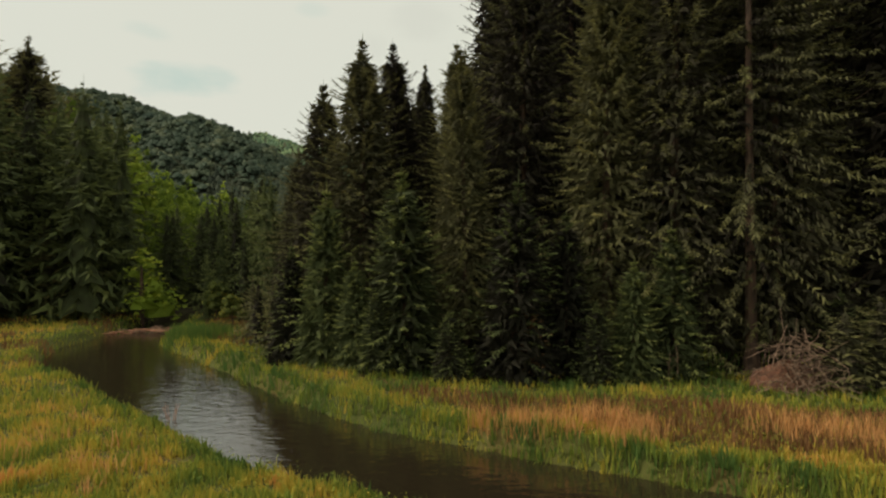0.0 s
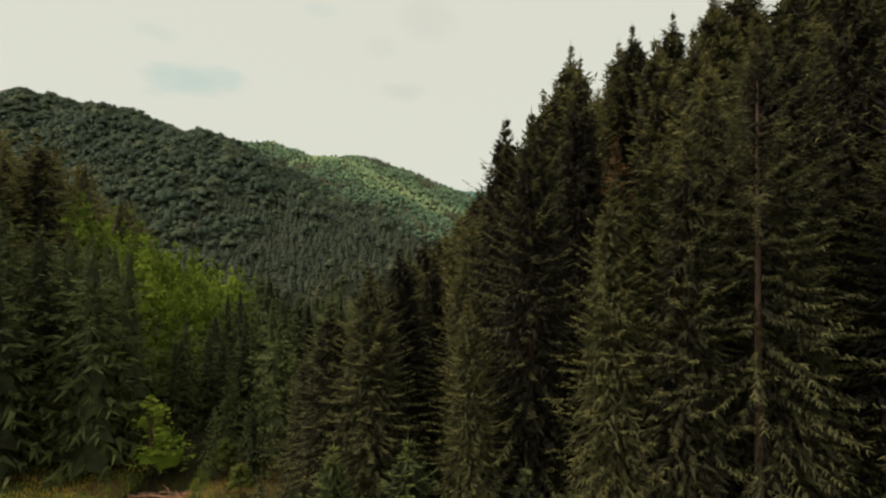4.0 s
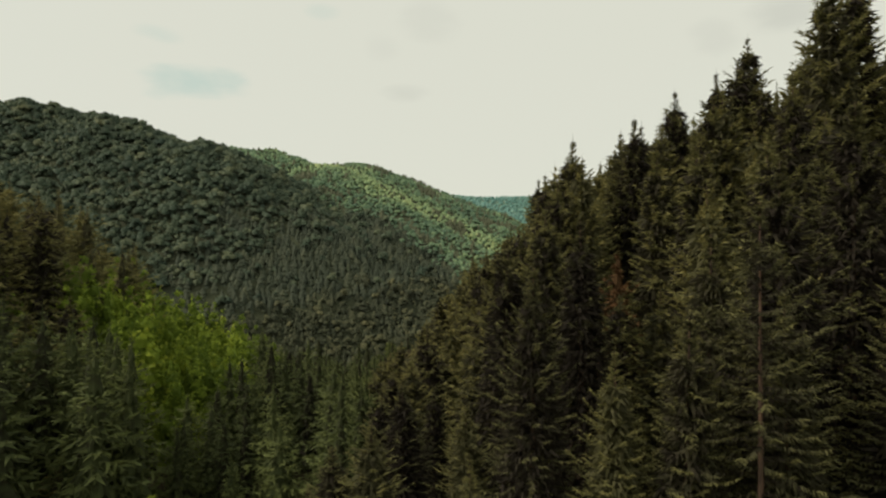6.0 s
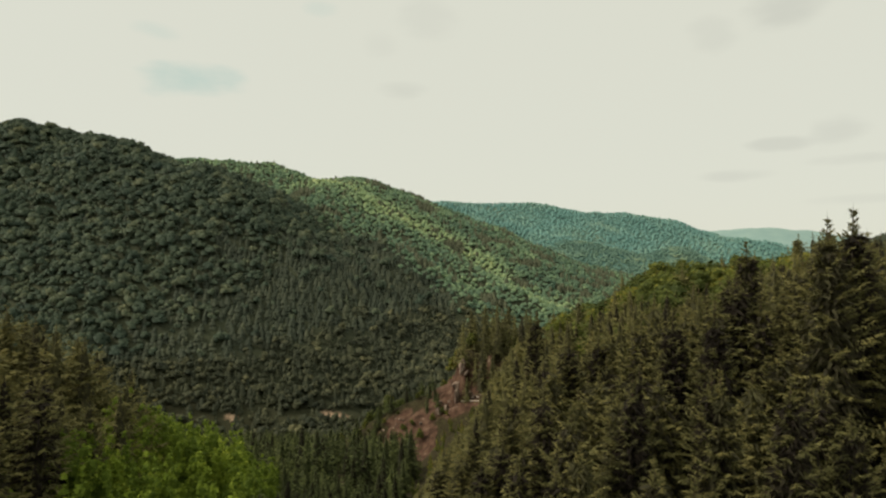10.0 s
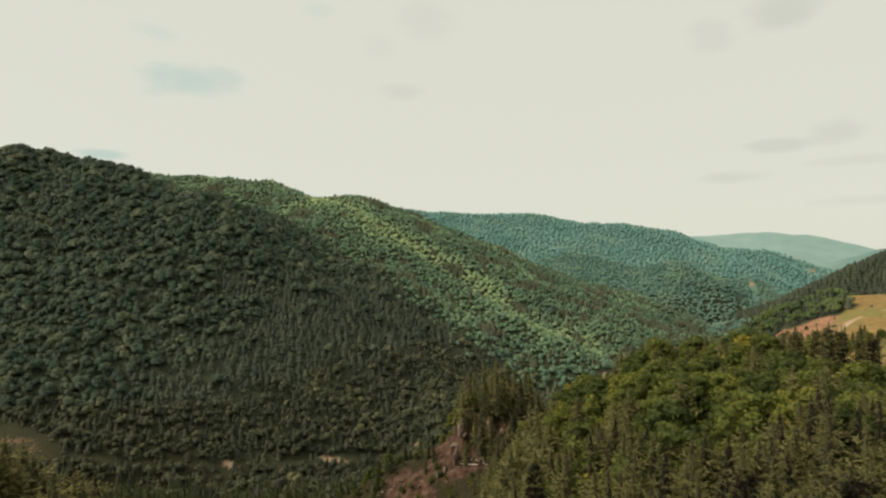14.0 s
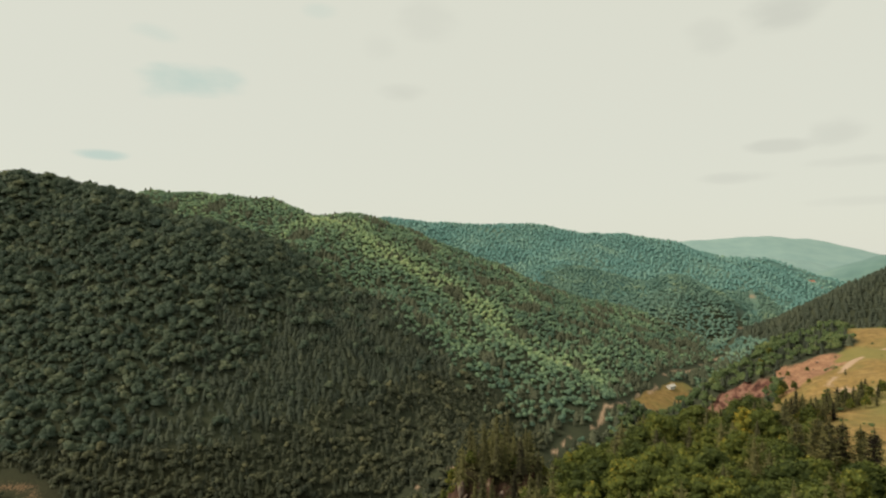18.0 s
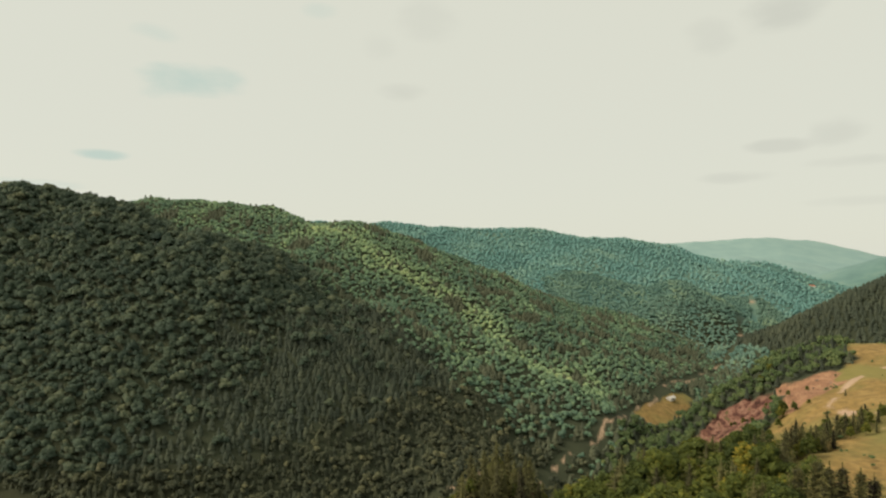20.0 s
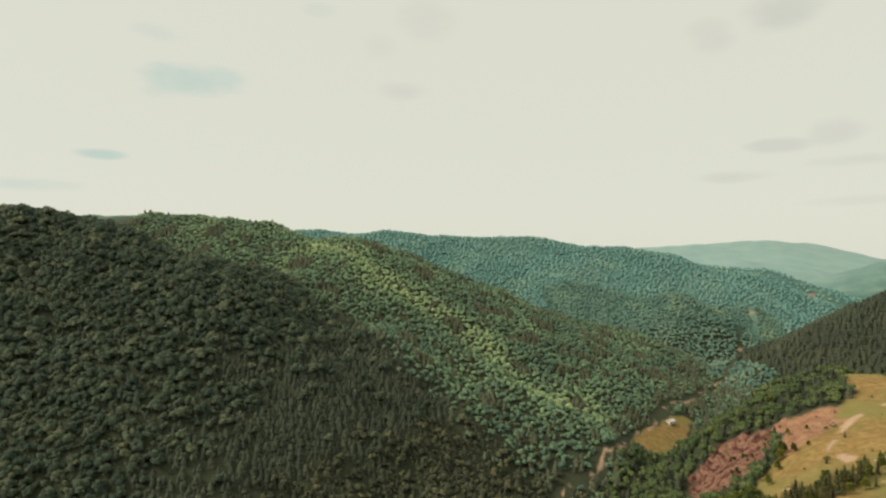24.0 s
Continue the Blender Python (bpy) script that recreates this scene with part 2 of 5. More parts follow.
def mix_col(nt, fac, a, b, mode="MIX"):
    m = nt.nodes.new("ShaderNodeMix")
    m.data_type, m.blend_type = "RGBA", mode
    for sock, v in ((0, fac), (6, a), (7, b)):
        if isinstance(v, (int, float)):
            m.inputs[sock].default_value = v
        elif isinstance(v, tuple):
            m.inputs[sock].default_value = (*v, 1)
        else:
            nt.links.new(v, m.inputs[sock])
    return m.outputs[2]


def math2(nt, op, a, b):
    m = nt.nodes.new("ShaderNodeMath")
    m.operation = op
    for i, v in enumerate((a, b)):
        if isinstance(v, (int, float)):
            m.inputs[i].default_value = v
        else:
            nt.links.new(v, m.inputs[i])
    return m.outputs[0]


def attr(nt, name):
    a = nt.nodes.new("ShaderNodeAttribute")
    a.attribute_name = name
    return a.outputs["Fac"]


def foliage(name, stops, grain=3.0, translucent=0.25, own=True, relief=0.0):
    """Leaf or needle material: colour by the tint of each clump, spread per tree, and fine grain."""
    def build(nt, N, L, b):
        t = attr(nt, "tint")
        if own:
            rnd = N("ShaderNodeObjectInfo").outputs["Random"]
            t = math2(nt, "ADD", t, math2(nt, "MULTIPLY", math2(nt, "SUBTRACT", rnd, 0.5), 0.42))
        g = noise_of(nt, grain, 5, "World")
        t = math2(nt, "ADD", t, math2(nt, "MULTIPLY", math2(nt, "SUBTRACT", g, 0.5), 0.5))
        col = ramp(nt, t, stops)
        L(col, b.inputs["Base Color"])
        b.inputs["Roughness"].default_value = 0.75
        b.inputs["Specular IOR Level"].default_value = 0.12
        if relief:
            bp = N("ShaderNodeBump")
            bp.inputs["Strength"].default_value, bp.inputs["Distance"].default_value = 1.0, relief
            L(g, bp.inputs["Height"])
            L(bp.outputs[0], b.inputs["Normal"])
        if translucent:
            tr = N("ShaderNodeBsdfTranslucent")
            L(col, tr.inputs["Color"])
            ms = N("ShaderNodeMixShader")
            ms.inputs[0].default_value = translucent
            L(b.outputs[0], ms.inputs[1])
            L(tr.outputs[0], ms.inputs[2])
            L(ms.outputs[0], [n for n in nt.nodes if n.type == "OUTPUT_MATERIAL"][0].inputs["Surface"])
    return material(name, build)


# lowest stop of both needle ramps is painted shade for crown insides
SPRUCE = foliage("spruce_needles", [(0.03, (0.027, 0.022, 0.016)), (0.24, (0.076, 0.073, 0.036)), (0.52, (0.146, 0.140, 0.055)), (0.9, (0.240, 0.215, 0.078))], 1.5, 0.25)
YOUNG = foliage("young_needles", [(0.03, (0.026, 0.024, 0.015)), (0.24, (0.066, 0.080, 0.032)), (0.52, (0.132, 0.154, 0.052)), (0.9, (0.225, 0.240, 0.074))], 1.5, 0.28)
BROAD = foliage("broad_leaves", [(0.1, (0.049, 0.066, 0.019)), (0.5, (0.119, 0.141, 0.032)), (0.80, (0.201, 0.201, 0.036)), (0.98, (0.365, 0.268, 0.036))], 1.0, 0.25, True)
BRIGHT = foliage("bright_leaves", [(0.1, (0.110, 0.159, 0.022)), (0.5, (0.253, 0.330, 0.040)), (0.9, (0.440, 0.473, 0.061))], 1.2, 0.35, True)
# teal cast paints haze on the upper hillside; warm top stop paints sunlit crowns
HILL_LEAF = foliage("hillside_leaves", [(0.1, (0.046, 0.070, 0.053)), (0.5, (0.086, 0.114, 0.074)), (0.9, (0.232, 0.238, 0.130))], 0.9, 0.2, False, 0.5)
HILL_NEEDLE = foliage("hillside_needles", [(0.1, (0.044, 0.056, 0.042)), (0.5, (0.072, 0.086, 0.058)), (0.9, (0.151, 0.160, 0.095))], 0.9, 0.2, False)
LOW_LEAF = foliage("low_slope_leaves", [(0.1, (0.045, 0.054, 0.038)), (0.5, (0.083, 0.092, 0.056)), (0.9, (0.207, 0.199, 0.101))], 0.9, 0.2, False, 0.5)
LOW_NEEDLE = foliage("low_slope_needles", [(0.1, (0.040, 0.048, 0.034)), (0.5, (0.069, 0.078, 0.049)), (0.9, (0.151, 0.155, 0.083))], 0.9, 0.2, False)
# ramp paints shaded to sunlit slope, and some haze, on the second ridge
SUNNY_LEAF = foliage("lit_ridge_leaves", [(0.1, (0.094, 0.157, 0.112)), (0.4, (0.174, 0.262, 0.155)), (0.62, (0.302, 0.409, 0.210)), (0.95, (0.558, 0.606, 0.286))], 0.5, 0.2, False, 0.5)
# far and middle woods take haze into their colour: paler and bluer with distance
HAZY_FAR_LEAF = foliage("hazy_far_leaves", [(0.1, (0.099, 0.223, 0.201)), (0.5, (0.166, 0.316, 0.281)), (0.9, (0.305, 0.416, 0.287))], 0.25, 0.15, False, 0.8)
HAZY_MID_LEAF = foliage("hazy_middle_leaves", [(0.1, (0.095, 0.178, 0.145)), (0.5, (0.168, 0.270, 0.204)), (0.9, (0.336, 0.405, 0.225))], 0.3, 0.15, False, 0.8)
RIVER_LEAF = foliage("river_slope_leaves", [(0.1, (0.066, 0.103, 0.045)), (0.5, (0.131, 0.177, 0.070)), (0.9, (0.243, 0.266, 0.097))], 0.9, 0.2, False, 1.2)
DEAD = foliage("dead_needles", [(0.1, (0.06, 0.035, 0.015)), (0.5, (0.14, 0.075, 0.032)), (0.9, (0.24, 0.14, 0.065))], 2.0, 0.1)
GRASS = foliage("meadow_grass", [(0.05, (0.084, 0.144, 0.034)), (0.3, (0.234, 0.270, 0.041)), (0.55, (0.480, 0.372, 0.055)), (0.8, (0.624, 0.336, 0.090)), (0.97, (0.696, 0.324, 0.108))], 0.7, 0.35, False)
SEDGE = foliage("rust_sedge", [(0.1, (0.110, 0.060, 0.026)), (0.5, (0.205, 0.105, 0.044)), (0.9, (0.31, 0.17, 0.068))], 0.7, 0.3, False)
REED = foliage("dry_reed", [(0.1, (0.42, 0.20, 0.075)), (0.5, (0.64, 0.33, 0.12)), (0.9, (0.74, 0.45, 0.19))], 1.5, 0.35, False)


def bark_build(dark, light):
    def build(nt, N, L, b):
        n = noise_of(nt, 6, 6, "Object", (1, 1, 0.18))
        L(ramp(nt, n, [(0.3, dark), (0.7, light)]), b.inputs["Base Color"])
        b.inputs["Roughness"].default_value = 0.9
        bp = N("ShaderNodeBump")
        bp.inputs["Strength"].default_value, bp.inputs["Distance"].default_value = 0.6, 0.05
        L(n, bp.inputs["Height"])
        L(bp.outputs[0], b.inputs["Normal"])
    return build


BARK = material("spruce_bark", bark_build((0.035, 0.022, 0.014), (0.13, 0.075, 0.045)))
GREYWOOD = material("dry_wood", bark_build((0.10, 0.060, 0.038), (0.31, 0.205, 0.135)))
REDWOOD = material("stripped_wood", bark_build((0.30, 0.115, 0.060), (0.56, 0.29, 0.17)))


def ground_build(nt, N, L, b):
    fine = noise_of(nt, 1.1, 8, "World")
    mid = noise_of(nt, 0.16, 5, "World")
    big = noise_of(nt, 0.03, 4, "World")
    litter = ramp(nt, fine, [(0.3, (0.018, 0.014, 0.008)), (0.55, (0.04, 0.034, 0.016)), (0.75, (0.05, 0.055, 0.02))])
    grass = ramp(nt, mid, [(0.3, (0.045, 0.060, 0.016)), (0.5, (0.085, 0.085, 0.022)), (0.68, (0.12, 0.075, 0.03))])
    gold = mix_col(nt, math2(nt, "MULTIPLY", fine, 0.6), ramp(nt, mid, [(0.3, (0.22, 0.14, 0.05)), (0.5, (0.33, 0.20, 0.072)), (0.7, (0.40, 0.26, 0.10))]), (0.19, 0.15, 0.05))
    gold = mix_col(nt, ramp(nt, noise_of(nt, 0.35, 6, "World"), [(0.45, (0, 0, 0)), (0.65, (0.6, 0.6, 0.6))]), gold, (0.145, 0.095, 0.04))
    gold = mix_col(nt, ramp(nt, noise_of(nt, 0.022, 5, "World"), [(0.42, (0, 0, 0)), (0.6, (0.75, 0.75, 0.75))]), gold, (0.20, 0.185, 0.06))
    soil = ramp(nt, math2(nt, "ADD", math2(nt, "MULTIPLY", fine, 0.6), math2(nt, "MULTIPLY", mid, 0.4)),
                [(0.3, (0.13, 0.066, 0.042)), (0.48, (0.27, 0.140, 0.082)), (0.6, (0.41, 0.235, 0.135)), (0.70, (0.20, 0.150, 0.060))])
    rock = ramp(nt, noise_of(nt, 0.5, 8, "World", (1, 1, 0.4)), [(0.3, (0.030, 0.018, 0.012)), (0.5, (0.085, 0.048, 0.032)), (0.66, (0.13, 0.080, 0.055)), (0.8, (0.36, 0.28, 0.22))])
    cut = ramp(nt, noise_of(nt, 0.28, 9, "World", (1, 1, 0.45)), [(0.34, (0.060, 0.028, 0.022)), (0.46, (0.140, 0.064, 0.046)), (0.54, (0.27, 0.150, 0.105)), (0.60, (0.16, 0.080, 0.056)), (0.67, (0.110, 0.100, 0.040))])
    track = ramp(nt, fine, [(0.3, (0.34, 0.22, 0.14)), (0.7, (0.52, 0.37, 0.25))])
    far = ramp(nt, big, [(0.3, (0.040, 0.046, 0.028)), (0.7, (0.062, 0.070, 0.040))])
    speck = noise_of(nt, 0.011, 9, "World")
    # next two ramps put the haze of distance into the far ground's colour
    teal_haze = ramp(nt, speck, [(0.3, (0.060, 0.125, 0.110)), (0.55, (0.095, 0.180, 0.150)), (0.75, (0.17, 0.24, 0.17))])
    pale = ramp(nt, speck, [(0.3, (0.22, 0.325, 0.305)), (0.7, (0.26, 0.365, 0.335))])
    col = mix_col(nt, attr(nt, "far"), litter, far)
    col = mix_col(nt, attr(nt, "teal_haze"), col, teal_haze)
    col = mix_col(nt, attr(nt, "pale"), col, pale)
    for name, c in (("meadow", grass), ("gold", gold), ("soil", soil), ("rock", rock), ("cut", cut), ("track", track)):
        edge = math2(nt, "ADD", attr(nt, name), math2(nt, "MULTIPLY", math2(nt, "SUBTRACT", fine, 0.5), 0.5))
        st = N("ShaderNodeMapRange")
        st.inputs["From Min"].default_value, st.inputs["From Max"].default_value = 0.35, 0.65
        L(edge, st.inputs["Value"])
        col = mix_col(nt, st.outputs[0], col, c)
    L(col, b.inputs["Base Color"])
    b.inputs["Roughness"].default_value = 0.95
    b.inputs["Specular IOR Level"].default_value = 0.1
    bp = N("ShaderNodeBump")
    bp.inputs["Strength"].default_value, bp.inputs["Distance"].default_value = 0.7, 0.4
    L(fine, bp.inputs["Height"])
    L(bp.outputs[0], b.inputs["Normal"])


GROUND = material("ground_cover", ground_build)


def water_build(nt, N, L, b):
    b.inputs["Base Color"].default_value = (0.022, 0.016, 0.009, 1)
    b.inputs["Roughness"].default_value = 0.03
    b.inputs["IOR"].default_value = 2.1
    n = noise_of(nt, 3.2, 3, "World", (0.7, 1.3, 1))
    bp = N("ShaderNodeBump")
    bp.inputs["Strength"].default_value, bp.inputs["Distance"].default_value = 0.34, 0.06
    L(n, bp.inputs["Height"])
    L(bp.outputs[0], b.inputs["Normal"])


WATER = material("stream_water", water_build)

# ---- ground and water ----
FIELD = [(98, 135), (108, 190), (113, 203), (128, 238), (142, 272), (158, 296), (183, 318), (205, 336), (224, 350), (256, 368), (272, 412), (300, 430), (345, 448), (500, 500), (900, 500), (900, 100), (300, 100)]
RIVER_FIELD = [(148, 474), (158, 494), (186, 526), (206, 548), (232, 576), (240, 570), (218, 536), (208, 508), (186, 488), (166, 470)]
QUARRY = [(196, 368), (210, 364), (228, 366), (236, 352), (226, 338), (210, 324), (192, 312), (176, 312), (192, 338)]
SCREE = [(-24, 216), (-18, 225), (-6, 217), (-1, 206), (-2, 190), (-8, 182), (-18, 205)]
TRACK = [(300, 352, 2.5), (253, 343, 2.5), (225, 328, 3), (197, 303, 3), (188, 290, 3), (190, 276, 2.5), (206, 258, 2.2), (300, 236, 2)]
TRACK_LOW = [(150, 266, 2.5), (158, 250, 2.5), (178, 240, 2.5), (300, 205, 2.5)]
VALLEY_ROAD = [(-330, 268, 2), (-222, 280, 2), (-140, 281, 1.6), (-70, 297, 1.6), (-20, 310, 1.6), (10, 320, 1.6), (60, 362, 3), (98, 403, 4), (120, 434, 5), (158, 488, 5), (200, 548, 4), (352, 752, 4), (430, 875, 4), (600, 1150, 5)]
SCAR = [(-236, 296), (-216, 296), (-201, 294), (-182, 285), (-190, 282), (-211, 285), (-226, 284)]
FLATS = [(-19, 308), (-13, 308), (-12, 311), (-18, 311)]


def river_distance(x, y):
    """Distance to the winding river and its road."""
    return along(VALLEY_ROAD, x + 8 * ripple(x, y, 70, 17) * np.clip((y - 300) / 100, 0, 1), y)


def cover(x, y, z):
    """How far each kind of cover, and the painted haze of distance, reaches: 0 to 1."""
    soft = lambda d, w: np.clip(d / w + 0.5, 0, 1)
    dp, dl = inside_distance(PLATEAU, x, y), inside_distance(LEFT_HILL, x, y)
    meadow = soft(np.minimum(np.minimum(-dp - 0.5, -dl - 0.5), np.where(x < -9, 44, 30) - y), 3) * (y > -80)
    meadow = np.maximum(meadow, soft(inside_distance(FLATS, x, y), 8) * 0.58)
    gold = np.maximum(soft(inside_distance(FIELD, x, y) + 2.5 * ripple(x, y, 25, 12), 4), soft(inside_distance(RIVER_FIELD, x, y) + 2 * ripple(x, y, 18, 16), 4))
    quarry = inside_distance(QUARRY, x, y) + 4 * ripple(x, y, 14, 13)
    scree = inside_distance(SCREE, x, y) + 3 * ripple(x, y, 12, 14)
    soil = np.maximum(soft(quarry, 5), soft(inside_distance(SCAR, x, y) + 2 * ripple(x, y, 10, 22), 4) * 0.46)
    tr = np.zeros(x.shape)
    for line in (TRACK, TRACK_LOW):
        d, w = along(line, x, y)
        tr = np.maximum(tr, soft(w / 2 - d, 1.6))
    d, w = river_distance(x, y)
    tr = np.maximum(tr, soft(w / 2 - d + 2.2 * ripple(x, y, 24, 15), 2) * 0.62)
    dk = inside_distance(CRAG, x, y)
    cut = np.clip((inside_distance(PIT, x, y) + 1.5 + 4.5 * ripple(x, y, 22, 18) + 2 * ripple(x, y, 8, 21)) / 3, 0, 1) * np.clip((z - np.where(y > 0, -26, 0)) / 4, 0, 1)
    
    rock = np.maximum(np.clip(np.minimum(dk + 4, 13 - dk) / 3, 0, 1) * (y < 245) * (x > -5), soft(scree, 4))
    teal_haze = np.clip((y - 870 - 0.12 * x) / 90, 0, 1)
    return meadow, gold, soil, rock, cut, tr, np.clip((y - 260) / 60, 0, 1), teal_haze, np.clip((y - 2150) / 700, 0, 1)


def build_ground():
    def axis(n, lo, hi, centre, fine):
        s = np.linspace(-1, 1, n)
        k = 6.2
        a = np.sinh(k * s) / np.sinh(k)
        return centre + np.where(a < 0, -a * (lo - centre), a * (hi - centre)) + fine * s
    xs = axis(320, -3600, 4800, 0, 30)
    ys = np.concatenate([np.linspace(-900, -25, 12), np.linspace(-15, 50, 130), np.geomspace(50.6, 4700, 240)])
    X, Y = np.meshgrid(xs, ys)
    Z = height(X, Y)
    nx, ny = len(xs), len(ys)
    i = np.arange(nx * ny).reshape(ny, nx)
    f = np.stack([i[:-1, :-1], i[:-1, 1:], i[1:, 1:], i[1:, :-1]], -1).reshape(-1, 4)
    me = mesh_of("ground", np.stack([X, Y, Z], -1).reshape(-1, 3), f, GROUND, smooth=True)
    for name, vals in zip(("meadow", "gold", "soil", "rock", "cut", "track", "far", "teal_haze", "pale"), cover(X.ravel(), Y.ravel(), Z.ravel())):
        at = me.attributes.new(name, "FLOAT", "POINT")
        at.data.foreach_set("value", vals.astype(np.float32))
    return tagged(new("ground", me), "rolling valley ground with meadow, forest floor and dry fields", "ground", kind="structure")


build_ground()


def build_water():
    pts = np.array(STREAM, float)
    s = np.linspace(0, len(pts) - 1, 90)
    k = np.arange(len(pts))
    c = np.stack([np.interp(s, k, pts[:, j]) for j in range(3)], -1)
    d = np.gradient(c[:, :2], axis=0)
    d /= np.linalg.norm(d, axis=1)[:, None]
    nrm = np.stack([-d[:, 1], d[:, 0]], -1)
    rows = [np.concatenate([c[:, :2] + nrm * (c[:, 2:3] / 2 + 0.6) * q, np.full((len(c), 1), -0.82)], 1) for q in (-1, -0.33, 0.33, 1)]
    v = np.stack(rows, 1).reshape(-1, 3)
    i = np.arange(len(v)).reshape(len(c), 4)
    f = np.stack([i[:-1, :-1], i[1:, :-1], i[1:, 1:], i[:-1, 1:]], -1).reshape(-1, 4)[:, ::-1]
    tagged(new("water", mesh_of("water", v, f, WATER, smooth=True)), "dark still brown stream with a bright sky reflection", "stream", kind="structure")


build_water()


# ---- trees ----
def unit(v):
    return v / (np.linalg.norm(v, axis=-1, keepdims=True) + 1e-9)


def spruce_crown(rng, H, R, whorls, per, nodes, low=0.04, droop=1.0, ragged=0.2, twig=0.6, thin=1.0, power=0.72, core=0.42, tone=0.0, hang=1, slender=0.16, fill=0):
    """A spruce crown: whorls of sagging boughs with upturned ends, each a frond of side twigs with a curtain hanging below."""
    n = whorls * per
    w = np.repeat(np.arange(whorls), per)
    u = np.clip(((w + 0.5) / whorls) ** 0.92 + rng.uniform(-0.45, 0.45, n) / whorls, 0.0, 0.985)
    a = np.tile(np.arange(per), whorls) * 6.283 / per + np.repeat(rng.uniform(0, 6.283, whorls), per) + 0.28 * rng.normal(size=n)
    side_of = 1 + 0.16 * np.cos(a - rng.uniform(0, 6.283)) * (1 - u)
    ln = (R * (1 - u) ** power * (0.70 + 0.30 * np.clip(u * 5, 0, 1)) * side_of + 0.10) * np.clip(1 + ragged * rng.normal(size=n), 0.35, 1.5)
    ln = ln * np.clip((1 - u) * 6, 0.4, 1)
    keep = rng.uniform(size=n) < thin * np.where(u > 0.8, 0.7, 1)
    u, a, ln = u[keep], a[keep], ln[keep]
    n = len(u)
    z1 = np.array([0, 0, 1.0])
    d = np.stack([np.cos(a), np.sin(a), np.zeros(n)], -1)
    side = np.stack([-d[:, 1], d[:, 0], np.zeros(n)], -1)
    rise = -0.12 * droop + 0.75 * u ** 1.6 + 0.10 * rng.normal(size=n)
    sag = droop * (0.62 - 0.55 * u)
    h = H * (low + (1 - low) * u)
    own = 0.09 * rng.normal(size=n)
    V, T = [], []

    def spray(p, dv, length, width, t0, t1):
        dv = unit(dv)
        wd = unit(np.cross(dv, z1 * 0.8 + 0.55 * rng.normal(size=p.shape))) * width[:, None]
        V.append(np.stack([p + wd, p + dv * length[:, None], p - wd], 1).reshape(-1, 3))
        T.append(np.stack([t0, t1, t0], 1).reshape(-1))

    for j in range(nodes):
        q = (j + 0.75 + rng.uniform(-0.25, 0.25, n)) / nodes
        p = z1 * (h + ln * (rise * q - sag * q ** 2 + 0.30 * droop * q ** 3))[:, None] + d * (ln * q)[:, None]
        out = unit(d + z1 * (rise - 2 * sag * q + 0.9 * droop * q ** 2)[:, None])
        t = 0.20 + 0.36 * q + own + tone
        size = np.minimum(0.16 + ln * (0.50 - 0.25 * q), twig) * rng.uniform(0.7, 1.3, n)
        for sg in (-1, 1):
            dv = out * rng.uniform(0.6, 1.0, n)[:, None] + side * (sg * rng.uniform(0.55, 0.95, n))[:, None] - z1 * (0.48 * droop * rng.uniform(0.2, 1.5, n))[:, None]
            spray(p, dv, size, size * slender, t, t + 0.16)
        for _ in range(hang):
            dv = -z1 * 1.0 + d * rng.uniform(-0.2, 0.5, n)[:, None] + side * rng.uniform(-0.45, 0.45, n)[:, None]
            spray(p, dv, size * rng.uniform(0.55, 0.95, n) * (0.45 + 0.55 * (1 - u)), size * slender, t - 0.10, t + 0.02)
    # bough ends
    p = z1 * (h + ln * (rise * 0.86 - sag * 0.74 + 0.19 * droop))[:, None] + d * (ln * 0.86)[:, None]
    spray(p, d + z1 * (rise + 0.25)[:, None], np.minimum(0.24 * ln + 0.14, 1.2 * twig), np.minimum(0.05 * ln + 0.03, 0.2 * twig), 0.52 + own + tone, 0.72 + own + tone)
    V, T = np.concatenate(V), np.concatenate(T)
    S = Soup()
    S.add(V, np.arange(len(V)).reshape(-1, 3), np.clip(T, 0, 1))
    S.add([(0.05, 0, H - 0.9), (-0.04, 0.05, H - 0.9), (0, 0, H + 0.5), (0.02, -0.05, H - 0.9)], [(0, 1, 2), (1, 3, 2), (3, 0, 2)], 0.5)
    # filling twigs and core get a dark tint: inner shade painted on
    if fill:
        u = rng.uniform(0.0, 0.93, fill) ** 1.25
        a = rng.uniform(0, 6.283, fill)
        d = np.stack([np.cos(a), np.sin(a), np.zeros(fill)], -1)
        p = d * (R * (1 - u) ** power * 0.62 * rng.uniform(0.05, 1, fill) ** 0.6)[:, None] + z1 * (H * (low + (1 - low) * u))[:, None]
        dv = unit(d + rng.normal(size=(fill, 3)) * 0.55 - z1 * 0.7)
        wd = unit(np.cross(dv, rng.normal(size=(fill, 3)))) * (0.20 * twig + 0.05)
        v = np.stack([p + wd, p + dv * (1.6 * twig + 0.2), p - wd], 1).reshape(-1, 3)
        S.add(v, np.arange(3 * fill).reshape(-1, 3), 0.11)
    if core:
        v, f, t = far_conifer(rng, H * 0.93, R * core, 9, 6, 0.7)
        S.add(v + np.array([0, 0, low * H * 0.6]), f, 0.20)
    return S.data()


